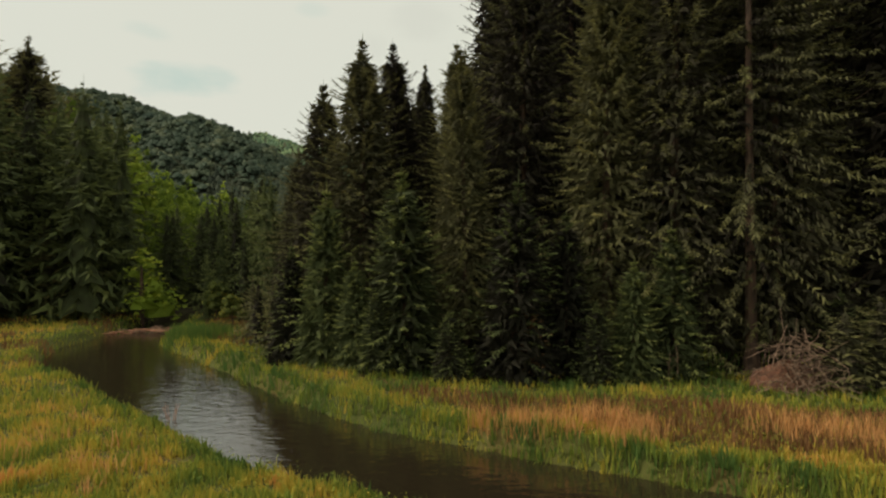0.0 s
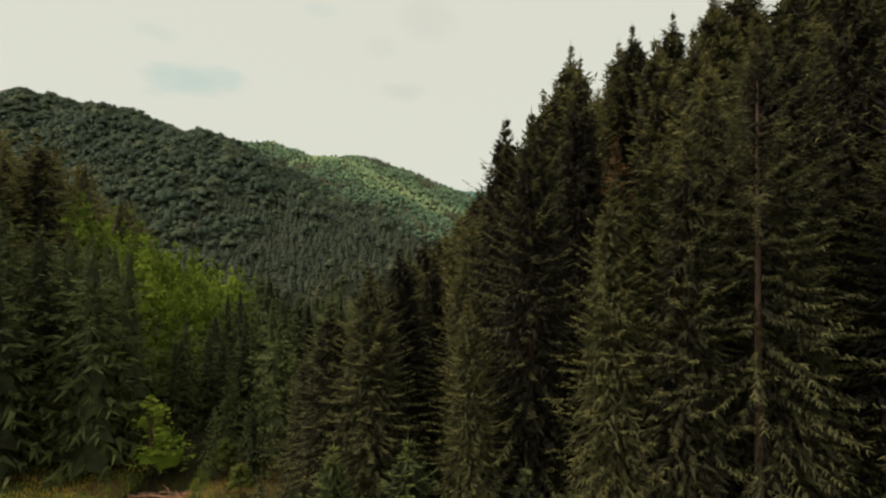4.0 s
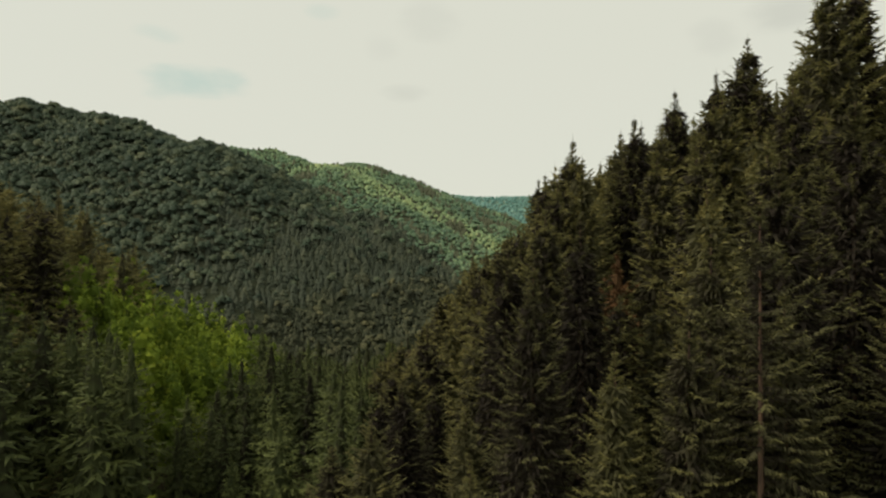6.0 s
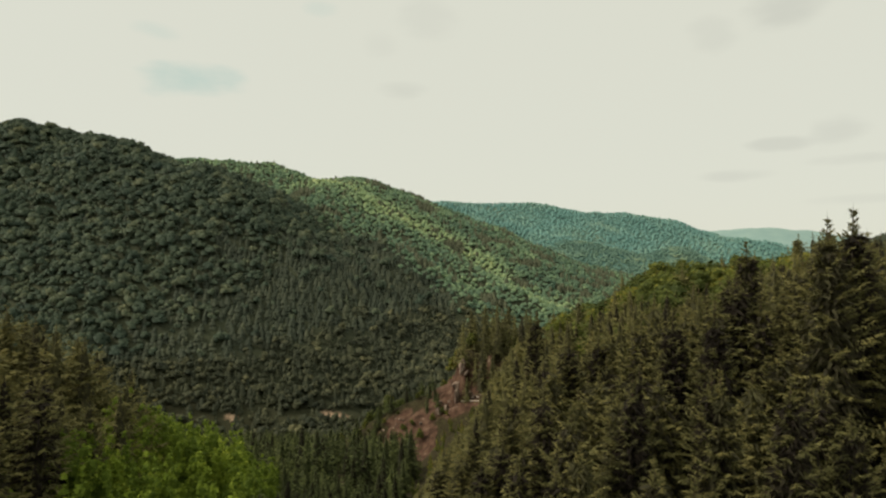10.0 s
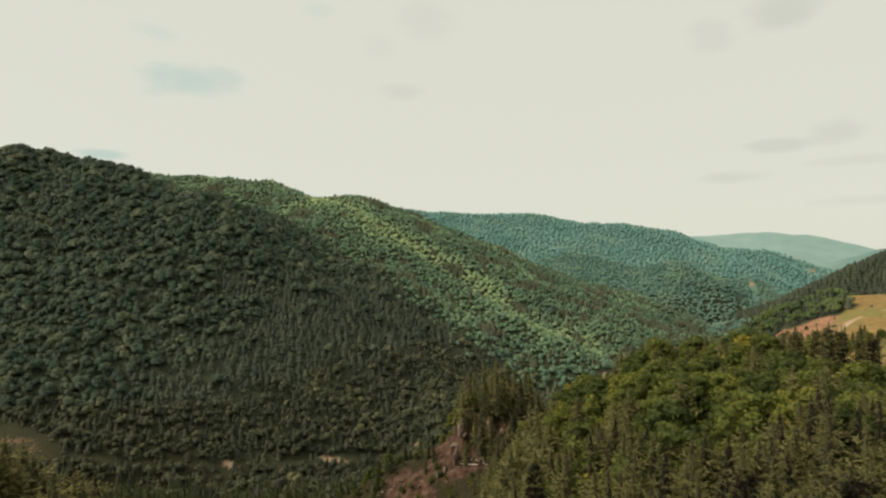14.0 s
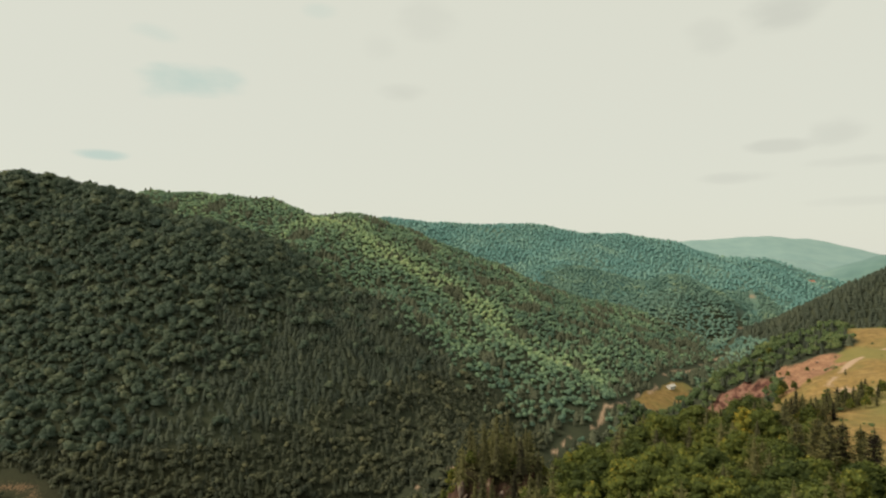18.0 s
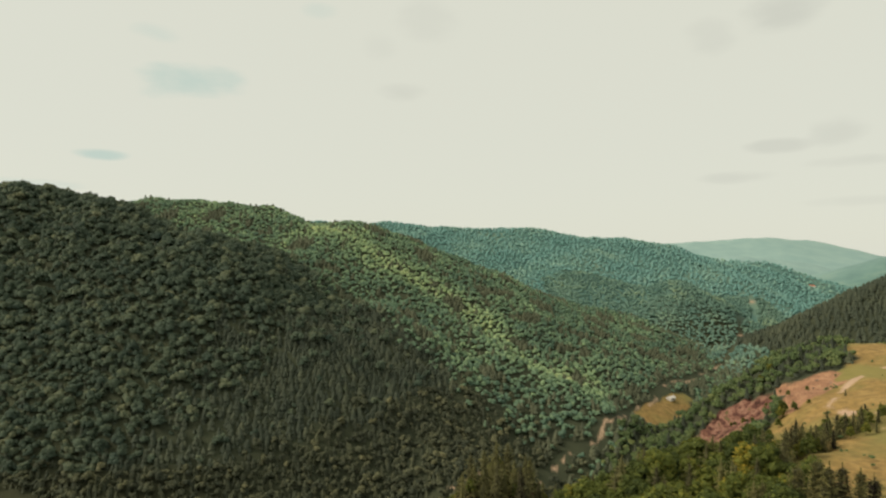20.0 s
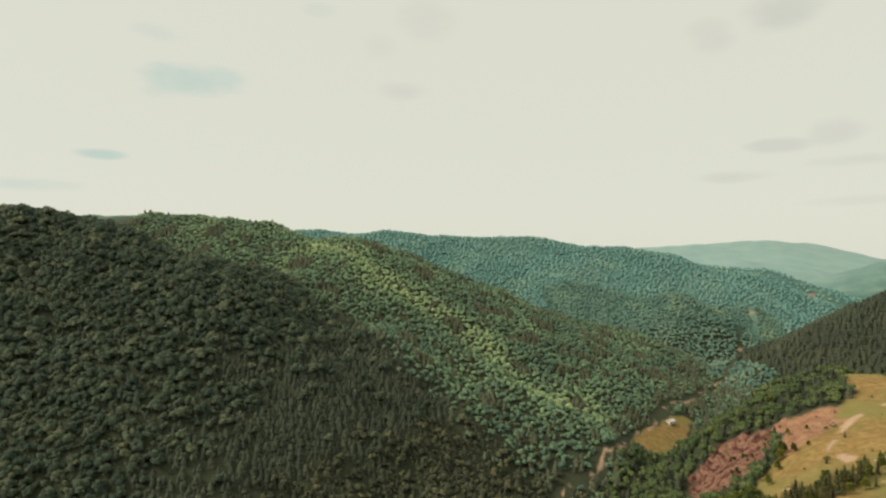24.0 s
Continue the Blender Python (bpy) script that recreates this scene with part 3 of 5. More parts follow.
def far_conifer(rng, H, R, tiers=5, spikes=7, notch=0.7, fringe=0):
    """A far spruce: ragged tiers of skirts, with a fringe of twigs for the nearer ones."""
    V, F, T = [], [], []
    for k in range(tiers):
        u = k / tiers
        top, bot = H * min(1.0, u + 1.9 / tiers), H * (u + 0.03)
        r = R * (1 - u) ** 0.85 + 0.08
        i0 = len(V)
        V.append((0, 0, top))
        T.append(0.55)
        n = spikes * 2
        for s in range(n):
            a = 3.1416 * s / spikes + k * 0.7 + rng.uniform(-0.1, 0.1)
            out = s % 2 == 0
            rr = r * (rng.uniform(0.8, 1.2) if out else rng.uniform(0.85, 1.15) * notch)
            V.append((rr * math.cos(a), rr * math.sin(a), bot + (0 if out else 0.3 * H / tiers) + rng.uniform(-0.15, 0.15) * H / tiers))
            T.append(0.56 if out else 0.46)
        F += [(i0, i0 + 1 + s, i0 + 1 + (s + 1) % n) for s in range(n)]
        for s in range(fringe):
            a = rng.uniform(0, 6.283)
            q = rng.uniform(0.45, 1.0)
            d = np.array([math.cos(a), math.sin(a), 0])
            side = np.array([-d[1], d[0], 0])
            p = d * r * q + np.array([0, 0, bot + (top - bot) * (1 - q) * 0.9])
            tip = p + unit(d + side * rng.uniform(-0.5, 0.5) - np.array([0, 0, rng.uniform(0.1, 0.7)])) * (0.22 * R + 0.18 * r)
            i1 = len(V)
            V += [tuple(p + side * 0.07 * R), tuple(tip), tuple(p - side * 0.07 * R)]
            T += [0.5, 0.66, 0.5]
            F.append((i1, i1 + 1, i1 + 2))
    return np.array(V, float), np.array(F), np.array(T)


def lobe(rng, c, r, squash=0.85, jitter=0.16, lite=False):
    """One uneven rounded lobe of a crown."""
    rings = [(0.0, 1.0, 1), (0.80, 0.55, 5), (0.98, -0.35, 5)] if lite else [(0.0, 1.0, 1), (0.62, 0.78, 5), (1.0, 0.22, 7), (0.86, -0.42, 6)]
    V, F, idx = [], [], []
    for rad, zz, n in rings:
        ids = []
        a0 = rng.uniform(0, 6.28)
        for k in range(n):
            a = a0 + 6.283 * (k + rng.uniform(-0.2, 0.2)) / n
            m = 1 + jitter * rng.normal()
            ids.append(len(V))
            V.append((c[0] + r * rad * m * math.cos(a), c[1] + r * rad * m * math.sin(a), c[2] + r * squash * zz * (1 + 0.5 * jitter * rng.normal())))
        idx.append((a0, ids))
    for (a0, A), (b0, B) in zip(idx, idx[1:]):
        if len(A) == 1:
            F += [(A[0], B[k], B[(k + 1) % len(B)]) for k in range(len(B))]
            continue
        na, nb = len(A), len(B)
        off = round(((a0 - b0) / 6.283) * nb)
        i = j = 0
        while i < na or j < nb:
            if j < nb and (i >= na or (j + 0.5) / nb <= (i + 0.5) / na):
                F.append((A[i % na], B[(j + off) % nb], B[(j + 1 + off) % nb]))
                j += 1
            else:
                F.append((A[i % na], B[(j + off) % nb], A[(i + 1) % na]))
                i += 1
    return np.array(V), np.array(F)


def leaf_shell(rng, c, r, leaves, size, squash=0.88, turn=0.6, inner=0.80, outer=1.12, spread=0.15, mean=0.5):
    """Small leaf clumps scattered over rounded lobes, lit outsides and tops and shaded insides painted in their tint.
    """
    k = rng.choice(len(r), leaves, p=r ** 2 / np.sum(r ** 2))
    d = unit(rng.normal(size=(leaves, 3)))
    d[:, 2] = np.where(d[:, 2] < -0.4, -d[:, 2], d[:, 2])
    q = rng.uniform(inner, outer, leaves)
    p = c[k] + d * (r[k] * q)[:, None] * np.array([1, 1, squash])
    nrm = unit(d + turn * rng.normal(size=d.shape))
    u = unit(np.cross(nrm, rng.normal(size=d.shape)))
    w = np.cross(nrm, u)
    s = (size * rng.uniform(0.6, 1.35, leaves))[:, None]
    V = np.stack([p + u * s, p - u * s * 0.6 + w * s * 0.8, p - u * s * 0.5 - w * s * 0.8], 1).reshape(-1, 3)
    lump = 0.10 * rng.normal(size=len(r))
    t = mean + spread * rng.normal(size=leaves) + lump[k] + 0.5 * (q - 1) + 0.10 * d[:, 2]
    return V, np.arange(len(V)).reshape(-1, 3), np.repeat(np.clip(t, 0, 1), 3)


def leafy_crown(rng, H, R, leaves, lumps=7, base=0.25, size=0.5, turn=0.6, solid=0.76):
    """A broad crown: uneven lobes, each wrapped in a ragged shell of leaf clumps turned outwards."""
    S = Soup()
    c, r = [], []
    for k in range(lumps):
        a = 2.4 * k + rng.uniform(-0.4, 0.4)
        u = (k + 0.5) / lumps
        d = R * rng.uniform(0.35, 0.72) * (1.0 - 0.75 * max(0, u - 0.35))
        c.append((d * math.cos(a), d * math.sin(a), H * (base + (0.88 - base) * (0.25 + 0.75 * u))))
        r.append(R * rng.uniform(0.28, 0.50) * (1.1 - 0.35 * u))
        v, f = lobe(rng, c[-1], r[-1] * solid, 0.88, 0.16)
        # dark lobe tint paints the shade inside the crown
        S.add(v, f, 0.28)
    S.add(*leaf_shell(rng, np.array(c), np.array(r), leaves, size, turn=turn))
    return S.data()


def slim_leaf(rng, H, R, leaves, size, lumps=9):
    """A narrow upright young broadleaved tree."""
    S = Soup()
    c, r = [], []
    for k in range(lumps):
        u = (k + 0.5) / lumps
        w = R * (1 - u) ** 0.75 + 0.12 * R
        a = rng.uniform(0, 6.283)
        c.append((0.5 * w * math.cos(a), 0.5 * w * math.sin(a), H * (0.06 + 0.90 * u)))
        r.append(w * rng.uniform(0.62, 0.95))
        v, f = lobe(rng, c[-1], r[-1] * 0.65, 1.3, 0.16, True)
        # inner lobes tinted dark, as painted shade behind the leaves
        S.add(v, f, 0.28)
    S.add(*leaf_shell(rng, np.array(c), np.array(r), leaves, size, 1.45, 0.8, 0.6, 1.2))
    return S.data()


def far_broad(rng, H, R, n=3, leaves=14, lite=False):
    """A far broadleaved tree: a domed crown of uneven lobes, broken up by sprigs that stand out of them."""
    S = Soup()
    c, r = [], []
    for k in range(n):
        a = 2.1 * k + rng.uniform(-0.5, 0.5)
        d = 0 if n == 1 else R * rng.uniform(0.30, 0.55)
        top = 1.0 if k == 0 else rng.uniform(0.7, 1.0)
        c.append((d * math.cos(a), d * math.sin(a), H * (0.66 * top)))
        r.append(R * (1.0 if n == 1 else rng.uniform(0.52, 0.72)))
        v, f = lobe(rng, c[-1], r[-1] * 0.92, 0.95, 0.14, lite)
        # lobe tint rises with height, painting light on the crown top
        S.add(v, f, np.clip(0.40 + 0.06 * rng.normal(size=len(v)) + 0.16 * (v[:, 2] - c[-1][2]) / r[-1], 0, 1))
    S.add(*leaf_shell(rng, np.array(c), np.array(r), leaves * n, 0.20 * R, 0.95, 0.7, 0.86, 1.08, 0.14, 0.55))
    return S.data()


def scatter(x0, x1, y0, y1, gap, seed):
    """Jittered places on a grid."""
    r = np.random.RandomState(seed)
    xs, ys = np.meshgrid(np.arange(x0, x1, gap), np.arange(y0, y1, gap))
    xs = xs + (np.arange(len(xs)) % 2)[:, None] * gap / 2
    x, y = xs.ravel() + r.uniform(-0.52, 0.52, xs.size) * gap, ys.ravel() + r.uniform(-0.52, 0.52, xs.size) * gap
    return x, y, r


def woods(name, x, y, rng, kinds, mat, tint, scale, sink=0.3, smooth=False, soft=0.6):
    """Joins many far trees, each picked from a few kinds, into one object."""
    z = height(x, y)
    S = Soup()
    pick = rng.randint(0, len(kinds), len(x))
    for k, (v, f, t) in enumerate(kinds):
        m = np.where(pick == k)[0]
        if not len(m):
            continue
        a = rng.uniform(0, 6.283, len(m))
        s = scale[m] if isinstance(scale, np.ndarray) else rng.uniform(*scale, len(m))
        ws = s * rng.uniform(0.85, 1.2, len(m))
        ca, sa = np.cos(a), np.sin(a)
        vx = (v[None, :, 0] * ca[:, None] - v[None, :, 1] * sa[:, None]) * ws[:, None] + x[m][:, None]
        vy = (v[None, :, 0] * sa[:, None] + v[None, :, 1] * ca[:, None]) * ws[:, None] + y[m][:, None]
        vz = v[None, :, 2] * s[:, None] + (z[m] - sink)[:, None]
        V = np.stack([vx, vy, vz], -1).reshape(-1, 3)
        F = (f[None] + (np.arange(len(m)) * len(v))[:, None, None]).reshape(-1, 3)
        tt = tint[m] if isinstance(tint, np.ndarray) else np.full(len(m), tint)
        S.add(V, F, np.clip((t[None] - 0.5) * soft + tt[:, None] + rng.normal(size=len(m))[:, None] * 0.15 * soft, 0, 1).reshape(-1))
    return new(name, S.mesh(name, mat, smooth))


def in_view(x, y, margin=25):
    return np.abs(x) < 0.80 * np.maximum(y, 0) + margin


# ---- near spruces, each a tree of its own ----
def spruce_kinds(seed, count, whorls, per, nodes, near=False, twig=0.6, slim=1.0, core=0.50, tone=0.0, fill=0, slender=0.16):
    """Unit spruces (trunk mesh, crown mesh) 24 m tall."""
    kinds = []
    for k in range(count):
        r = np.random.RandomState(seed + k)
        H, R = 24.0, 5.0 * slim * r.uniform(0.86, 1.16)
        v, f, t = spruce_crown(r, H, R, whorls, per, nodes, droop=r.uniform(0.85, 1.35), ragged=r.uniform(0.18, 0.34), twig=twig, power=r.uniform(0.62, 0.82), core=core, tone=tone, hang=2 if near else 1, slender=slender, fill=fill)
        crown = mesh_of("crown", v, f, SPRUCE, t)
        S = Soup()
        S.add(*tube([(0, 0, -1.0), (0, 0, 0.3), (0.05, 0, H * 0.35), (0, 0.05, H * 0.7), (0, 0, H)], [0.42, 0.34, 0.25, 0.13, 0.02], 8))
        if near:
            for j in range(34):
                a, h = r.uniform(0, 6.28), H * r.uniform(0.03, 0.55)
                ln = r.uniform(0.45, 0.8) * R * (1 - h / H) ** 0.75
                d = np.array([math.cos(a), math.sin(a), 0])
                p = [np.array([0, 0, h]) + d * ln * q + np.array([0, 0, -0.45 * ln * q * q]) for q in (0.02, 0.5, 1)]
                S.add(*tube(p, [0.04, 0.026, 0.010], 4))
        kinds.append((S.mesh("trunk", BARK, True), crown))
    return kinds


def crown_mesh(data, mat):
    return mesh_of("crown", data[0], data[1], mat, data[2])


def plant(name, kinds, x, y, z, h, rng, label, category="tree", group="", base=24.0, width=1.0, crown_label=""):
    trunk, crown = kinds[rng.randint(len(kinds))]
    ob = tagged(new(name), label, category, group)
    s = h / base
    ob.matrix_basis = Matrix.LocRotScale((x, y, z), Euler((rng.normal() * 0.012, rng.normal() * 0.012, rng.uniform(0, 6.28))), (s * width, s * width, s))
    part("trunk", trunk, ob)
    part("crown", crown, ob, crown_label)
    return ob


# negative tone paints the deep wood's shade onto the nearest spruces
NEAR_KINDS = spruce_kinds(100, 6, 54, 8, 16, True, 0.30, core=0, tone=-0.12, fill=5000, slender=0.125)
CLOSE_KINDS = spruce_kinds(130, 6, 42, 7, 11, False, 0.52, core=0.2, tone=0.09, fill=2200, slender=0.14)
MID_KINDS = spruce_kinds(140, 6, 32, 7, 7, False, 0.8, core=0.35, tone=0.14, fill=700)
SLOPE_KINDS = spruce_kinds(160, 6, 24, 6, 4, False, 1.3, tone=0.12)
SMALL_KINDS = []
for _k in range(4):
    _s = np.random.RandomState(180 + _k)
    _m = Soup()
    _m.add(*tube([(0, 0, -0.5), (0, 0, 3), (0, 0, 6)], [0.12, 0.07, 0.01], 6))
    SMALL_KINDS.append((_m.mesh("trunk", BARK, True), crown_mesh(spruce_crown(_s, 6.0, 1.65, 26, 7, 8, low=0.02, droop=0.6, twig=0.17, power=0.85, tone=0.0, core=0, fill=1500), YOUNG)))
SPRUCE_LABEL = "tall dark green spruce with drooping boughs on the steep bank"

FRONT = [  # x, y, height, width
    (-3.6, 29.2, 14.9, 1.35), (-2.0, 32.8, 14.8, 1.2), (-5.9, 31.0, 13.6, 1.2), (-0.6, 35.0, 13.2, 0.9), (-7.8, 33.5, 10.5, 1.2), (-6.6, 27.2, 5.2, 1.1), (-4.9, 26.4, 7.5, 1.0),
    (-1.3, 25.0, 8.2, 1.2), (0.5, 22.9, 2.6, 1.5), (3.0, 23.4, 7.6, 1.1), (5.2, 24.0, 6.4, 1.1), (-2.4, 24.2, 3.2, 1.3), (-3.4, 25.2, 4.4, 1.2),
    (1.4, 27.5, 13.5, 1.0), (4.2, 29.0, 21.0, 0.95), (7.5, 26.2, 18.6, 1.0), (10.0, 25.2, 20.5, 1.0), (12.2, 28.0, 22.2, 1.0), (16.4, 29.0, 24.6, 1.05), (14.4, 25.2, 21.0, 1.0),
    (19.5, 24.6, 23.0, 1.1), (23.0, 27.4, 25.0, 1.05), (27.5, 25.0, 24.0, 1.1), (22.0, 32.5, 26.0, 1.0), (7.4, 32.4, 21.0, 1.0), (3.4, 35.5, 19.0, 1.0),
    (7.6, 22.9, 4.6, 1.25), (9.3, 23.4, 5.8, 1.15), (6.0, 22.4, 3.0, 1.3), (15.4, 22.6, 3.4, 1.6), (17.2, 22.8, 3.2, 1.7), (32.0, 27.0, 24.0, 1.1), (38.0, 24.0, 23.0, 1.1),
    (33.4, 52.0, 30.0, 0.9), (36.2, 53.5, 29.5, 0.9), (31.8, 62.4, 23.5, 0.9),
    (9.9, 48, 23.3, 0.95), (14.4, 50, 21.7, 0.95), (15.5, 49, 22.0, 0.95), (21.9, 58, 22.6, 0.95), (24.6, 54, 22.8, 0.95), (14.3, 95, 25.6, 0.95), (24.1, 60, 19.3, 0.95), (36.8, 64, 17.4, 0.95),
]


# tree-top limits fitted to the camera's skyline: eye height, then (bearing, slope up to the tree tops)
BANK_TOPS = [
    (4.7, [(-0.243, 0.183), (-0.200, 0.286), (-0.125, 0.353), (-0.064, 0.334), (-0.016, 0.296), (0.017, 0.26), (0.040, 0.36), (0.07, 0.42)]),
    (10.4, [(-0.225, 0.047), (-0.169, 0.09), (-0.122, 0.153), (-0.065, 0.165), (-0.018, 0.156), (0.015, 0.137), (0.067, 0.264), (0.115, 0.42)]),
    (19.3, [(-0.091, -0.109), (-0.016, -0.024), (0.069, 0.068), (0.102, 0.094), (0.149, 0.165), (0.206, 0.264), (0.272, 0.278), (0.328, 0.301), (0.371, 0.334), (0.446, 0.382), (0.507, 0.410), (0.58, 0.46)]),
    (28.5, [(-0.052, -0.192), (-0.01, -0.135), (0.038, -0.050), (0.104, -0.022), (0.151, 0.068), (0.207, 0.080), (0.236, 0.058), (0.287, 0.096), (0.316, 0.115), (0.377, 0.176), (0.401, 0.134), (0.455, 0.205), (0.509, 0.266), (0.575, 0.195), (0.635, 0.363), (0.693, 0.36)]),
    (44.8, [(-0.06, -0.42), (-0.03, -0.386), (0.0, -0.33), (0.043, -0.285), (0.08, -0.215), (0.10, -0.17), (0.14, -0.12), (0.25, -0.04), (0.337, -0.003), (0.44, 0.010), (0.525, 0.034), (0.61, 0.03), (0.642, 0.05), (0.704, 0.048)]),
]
SLOPE_TOPS = [
    (4.7, [(-0.729, 0.352), (-0.672, 0.366), (-0.634, 0.296), (-0.55, 0.282), (-0.474, 0.272), (-0.445, 0.215), (-0.408, 0.205), (-0.243, 0.14)]),
    (19.3, [(-0.742, 0.207), (-0.686, 0.184), (-0.606, 0.146), (-0.521, 0.094), (-0.507, 0.037), (-0.46, 0.028), (-0.393, -0.005), (-0.327, -0.052), (-0.28, -0.09), (-0.214, -0.109), (-0.091, -0.137)]),
    (28.5, [(-0.746, 0.091), (-0.689, 0.077), (-0.613, 0.025), (-0.543, 0.016), (-0.498, -0.088), (-0.462, -0.102), (-0.368, -0.111), (-0.302, -0.182), (-0.217, -0.229), (-0.132, -0.239)]),
    (-6.3, [(-0.46, 0.29), (-0.42, 0.265), (-0.36, 0.265), (-0.30, 0.30), (-0.26, 0.40)]),
    (44.8, [(-0.741, -0.079), (-0.684, -0.088), (-0.538, -0.14), (-0.505, -0.234), (-0.458, -0.244), (-0.373, -0.258), (-0.326, -0.30), (-0.25, -0.347)]),
]


# young wood in front of the bright trees stays below this line, seen from 28.5 m
FRONT_LINE = ([-0.746, -0.651, -0.51, -0.415, -0.32, -0.255, -0.2], [-0.172, -0.18, -0.205, -0.24, -0.28, -0.32, -0.2])


def skyline_limit(tops, x, y):
    """Height limit that keeps tree tops under the camera's skyline at a place."""
    x, y = np.asarray(x, float), np.asarray(y, float)
    top = np.full(x.shape, 200.0)
    for eye, line in tops:
        b = [p[0] for p in line]
        top = np.minimum(top, np.where((x / y > b[-1] + 0.02) | (x / y < b[0] - 0.02), 200.0, eye + y * np.interp(x / y, b, [p[1] for p in line])))
    return top


def build_near_spruces():
    rng = np.random.RandomState(5)
    taken = []
    for x, y, h, w in FRONT:
        taken.append((x, y, 2.6))
        big = h > 9
        plant("spruce_tree", NEAR_KINDS if big and y < 40 else CLOSE_KINDS if big else SMALL_KINDS, x, y, float(height(x, y)), h, rng,
              SPRUCE_LABEL if big else "small young spruce at the edge of the meadow", group="spruces on the bank", width=w, base=24.0 if big else 6.0)
    xs, ys, r = scatter(-9, 90, 29, 118, 4.6, 21)
    order = np.argsort(np.hypot(xs, ys))
    count = 0
    for i in order:
        x, y = xs[i], ys[i]
        dp = float(inside_distance(PLATEAU, np.array(x), np.array(y)))
        if dp < 1.5 or not in_view(x, y, 8) or any(math.hypot(x - a, y - b) < q for a, b, q in taken) or (y > 90 and dp > 46):
            continue
        g = float(height(x, y))
        h = np.interp(x, [-9, 0, 8, 18, 30], [12, 16, 19, 22, 23]) * r.uniform(0.70, 1.15)
        h = min(h, float(skyline_limit(BANK_TOPS, x, y)) - g - 0.5)
        if y > 57:
            h = min(h, 44.8 + y * float(np.interp(x / y, [0.08, 0.2, 0.345, 0.44, 0.58, 0.62], [-0.2, -0.115, -0.075, -0.055, -0.01, 0.03])) - g)
        if h < 4:
            continue
        far = math.hypot(x, y)
        kinds = NEAR_KINDS if far < 34 else CLOSE_KINDS if far < 52 else MID_KINDS if far < 80 else SLOPE_KINDS
        plant("spruce_tree", kinds, x, y, g, h, r, SPRUCE_LABEL, group="spruces on the bank", width=min(1.5, max(0.9, (17 / h) ** 0.5)))
        count += 1
        if count >= 260:
            break


build_near_spruces()


def build_left_spruces():
    xs, ys, r = scatter(-112, -30, 40, 128, 4.9, 22)
    count = 0
    for i in np.argsort(np.hypot(xs, ys)):
        x, y = xs[i], ys[i]
        dl = float(inside_distance(LEFT_HILL, np.array(x), np.array(y)))
        if dl < 1 or not in_view(x, y, 10) or count >= 220 or (dl < 12 and y > 63):
            continue
        g = float(height(x, y))
        h = r.uniform(14, 25) * np.interp(dl, [0, 14], [0.62, 1.0]) * np.interp(y, [44, 58, 70], [0.85, 0.9, 1.0])
        h = min(h, float(skyline_limit(SLOPE_TOPS, x, y)) - g)
        if y < 62:
            h = min(h, 28.5 + y * float(np.interp(x / y, *FRONT_LINE)) * r.uniform(0.9, 1.15) - g)
        if h < 4:
            continue
        plant("spruce_tree", CLOSE_KINDS if y < 60 else MID_KINDS if y < 76 else SLOPE_KINDS, x, y, g, h, r, "dark spruce on the slope beside the stream", group="spruces on the far slope", width=1.15)
        count += 1


build_left_spruces()

# ---- joined woods ----
_r = np.random.RandomState(9)
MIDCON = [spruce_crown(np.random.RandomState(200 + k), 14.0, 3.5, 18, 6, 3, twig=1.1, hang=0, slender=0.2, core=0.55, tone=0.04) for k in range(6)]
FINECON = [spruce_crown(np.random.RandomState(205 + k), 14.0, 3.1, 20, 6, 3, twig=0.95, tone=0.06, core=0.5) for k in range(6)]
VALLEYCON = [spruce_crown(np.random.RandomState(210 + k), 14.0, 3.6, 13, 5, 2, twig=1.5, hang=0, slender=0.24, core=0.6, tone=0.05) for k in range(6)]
FARCON = [far_conifer(_r, 8.5, 2.6, 4, 6, 0.72, 5) for k in range(7)]
SLOPECON = [far_conifer(_r, 6.4, 2.5, 3, 6, 0.78, 3) for k in range(8)]
MIDLEAF = [leafy_crown(np.random.RandomState(220 + k), 12.0, 4.6, 1400, 18, 0.10, 0.31, 0.6) for k in range(6)]
ROUNDLEAF = [slim_leaf(np.random.RandomState(230 + k), 14.0, 2.0, 700, 0.22) for k in range(6)]
SLIMLEAF = [slim_leaf(np.random.RandomState(240 + k), 11.0, 2.2, 500, 0.26) for k in range(6)]
FARLEAF = [far_broad(_r, 8.5, 3.2, 4, 14, True) for k in range(8)]
SLOPELEAF = [far_broad(_r, 7.4, 2.7, 4, 9, True) for k in range(5)] + [far_broad(_r, 7.8, 2.3, 3, 9, True) for k in range(4)]
MIDFAR = [far_broad(_r, 7.5, 3.2, 2, 7, True) for k in range(8)]
DARKCON = [far_conifer(_r, 8.0, 3.0, 3, 5, 0.72, 2) for k in range(6)]
TINYLEAF = [far_broad(_r, 7.0, 3.4, 1, 3, True) for k in range(6)]


def stuff(ob, label, category="trees"):
    return tagged(ob, label, category, kind="stuff")


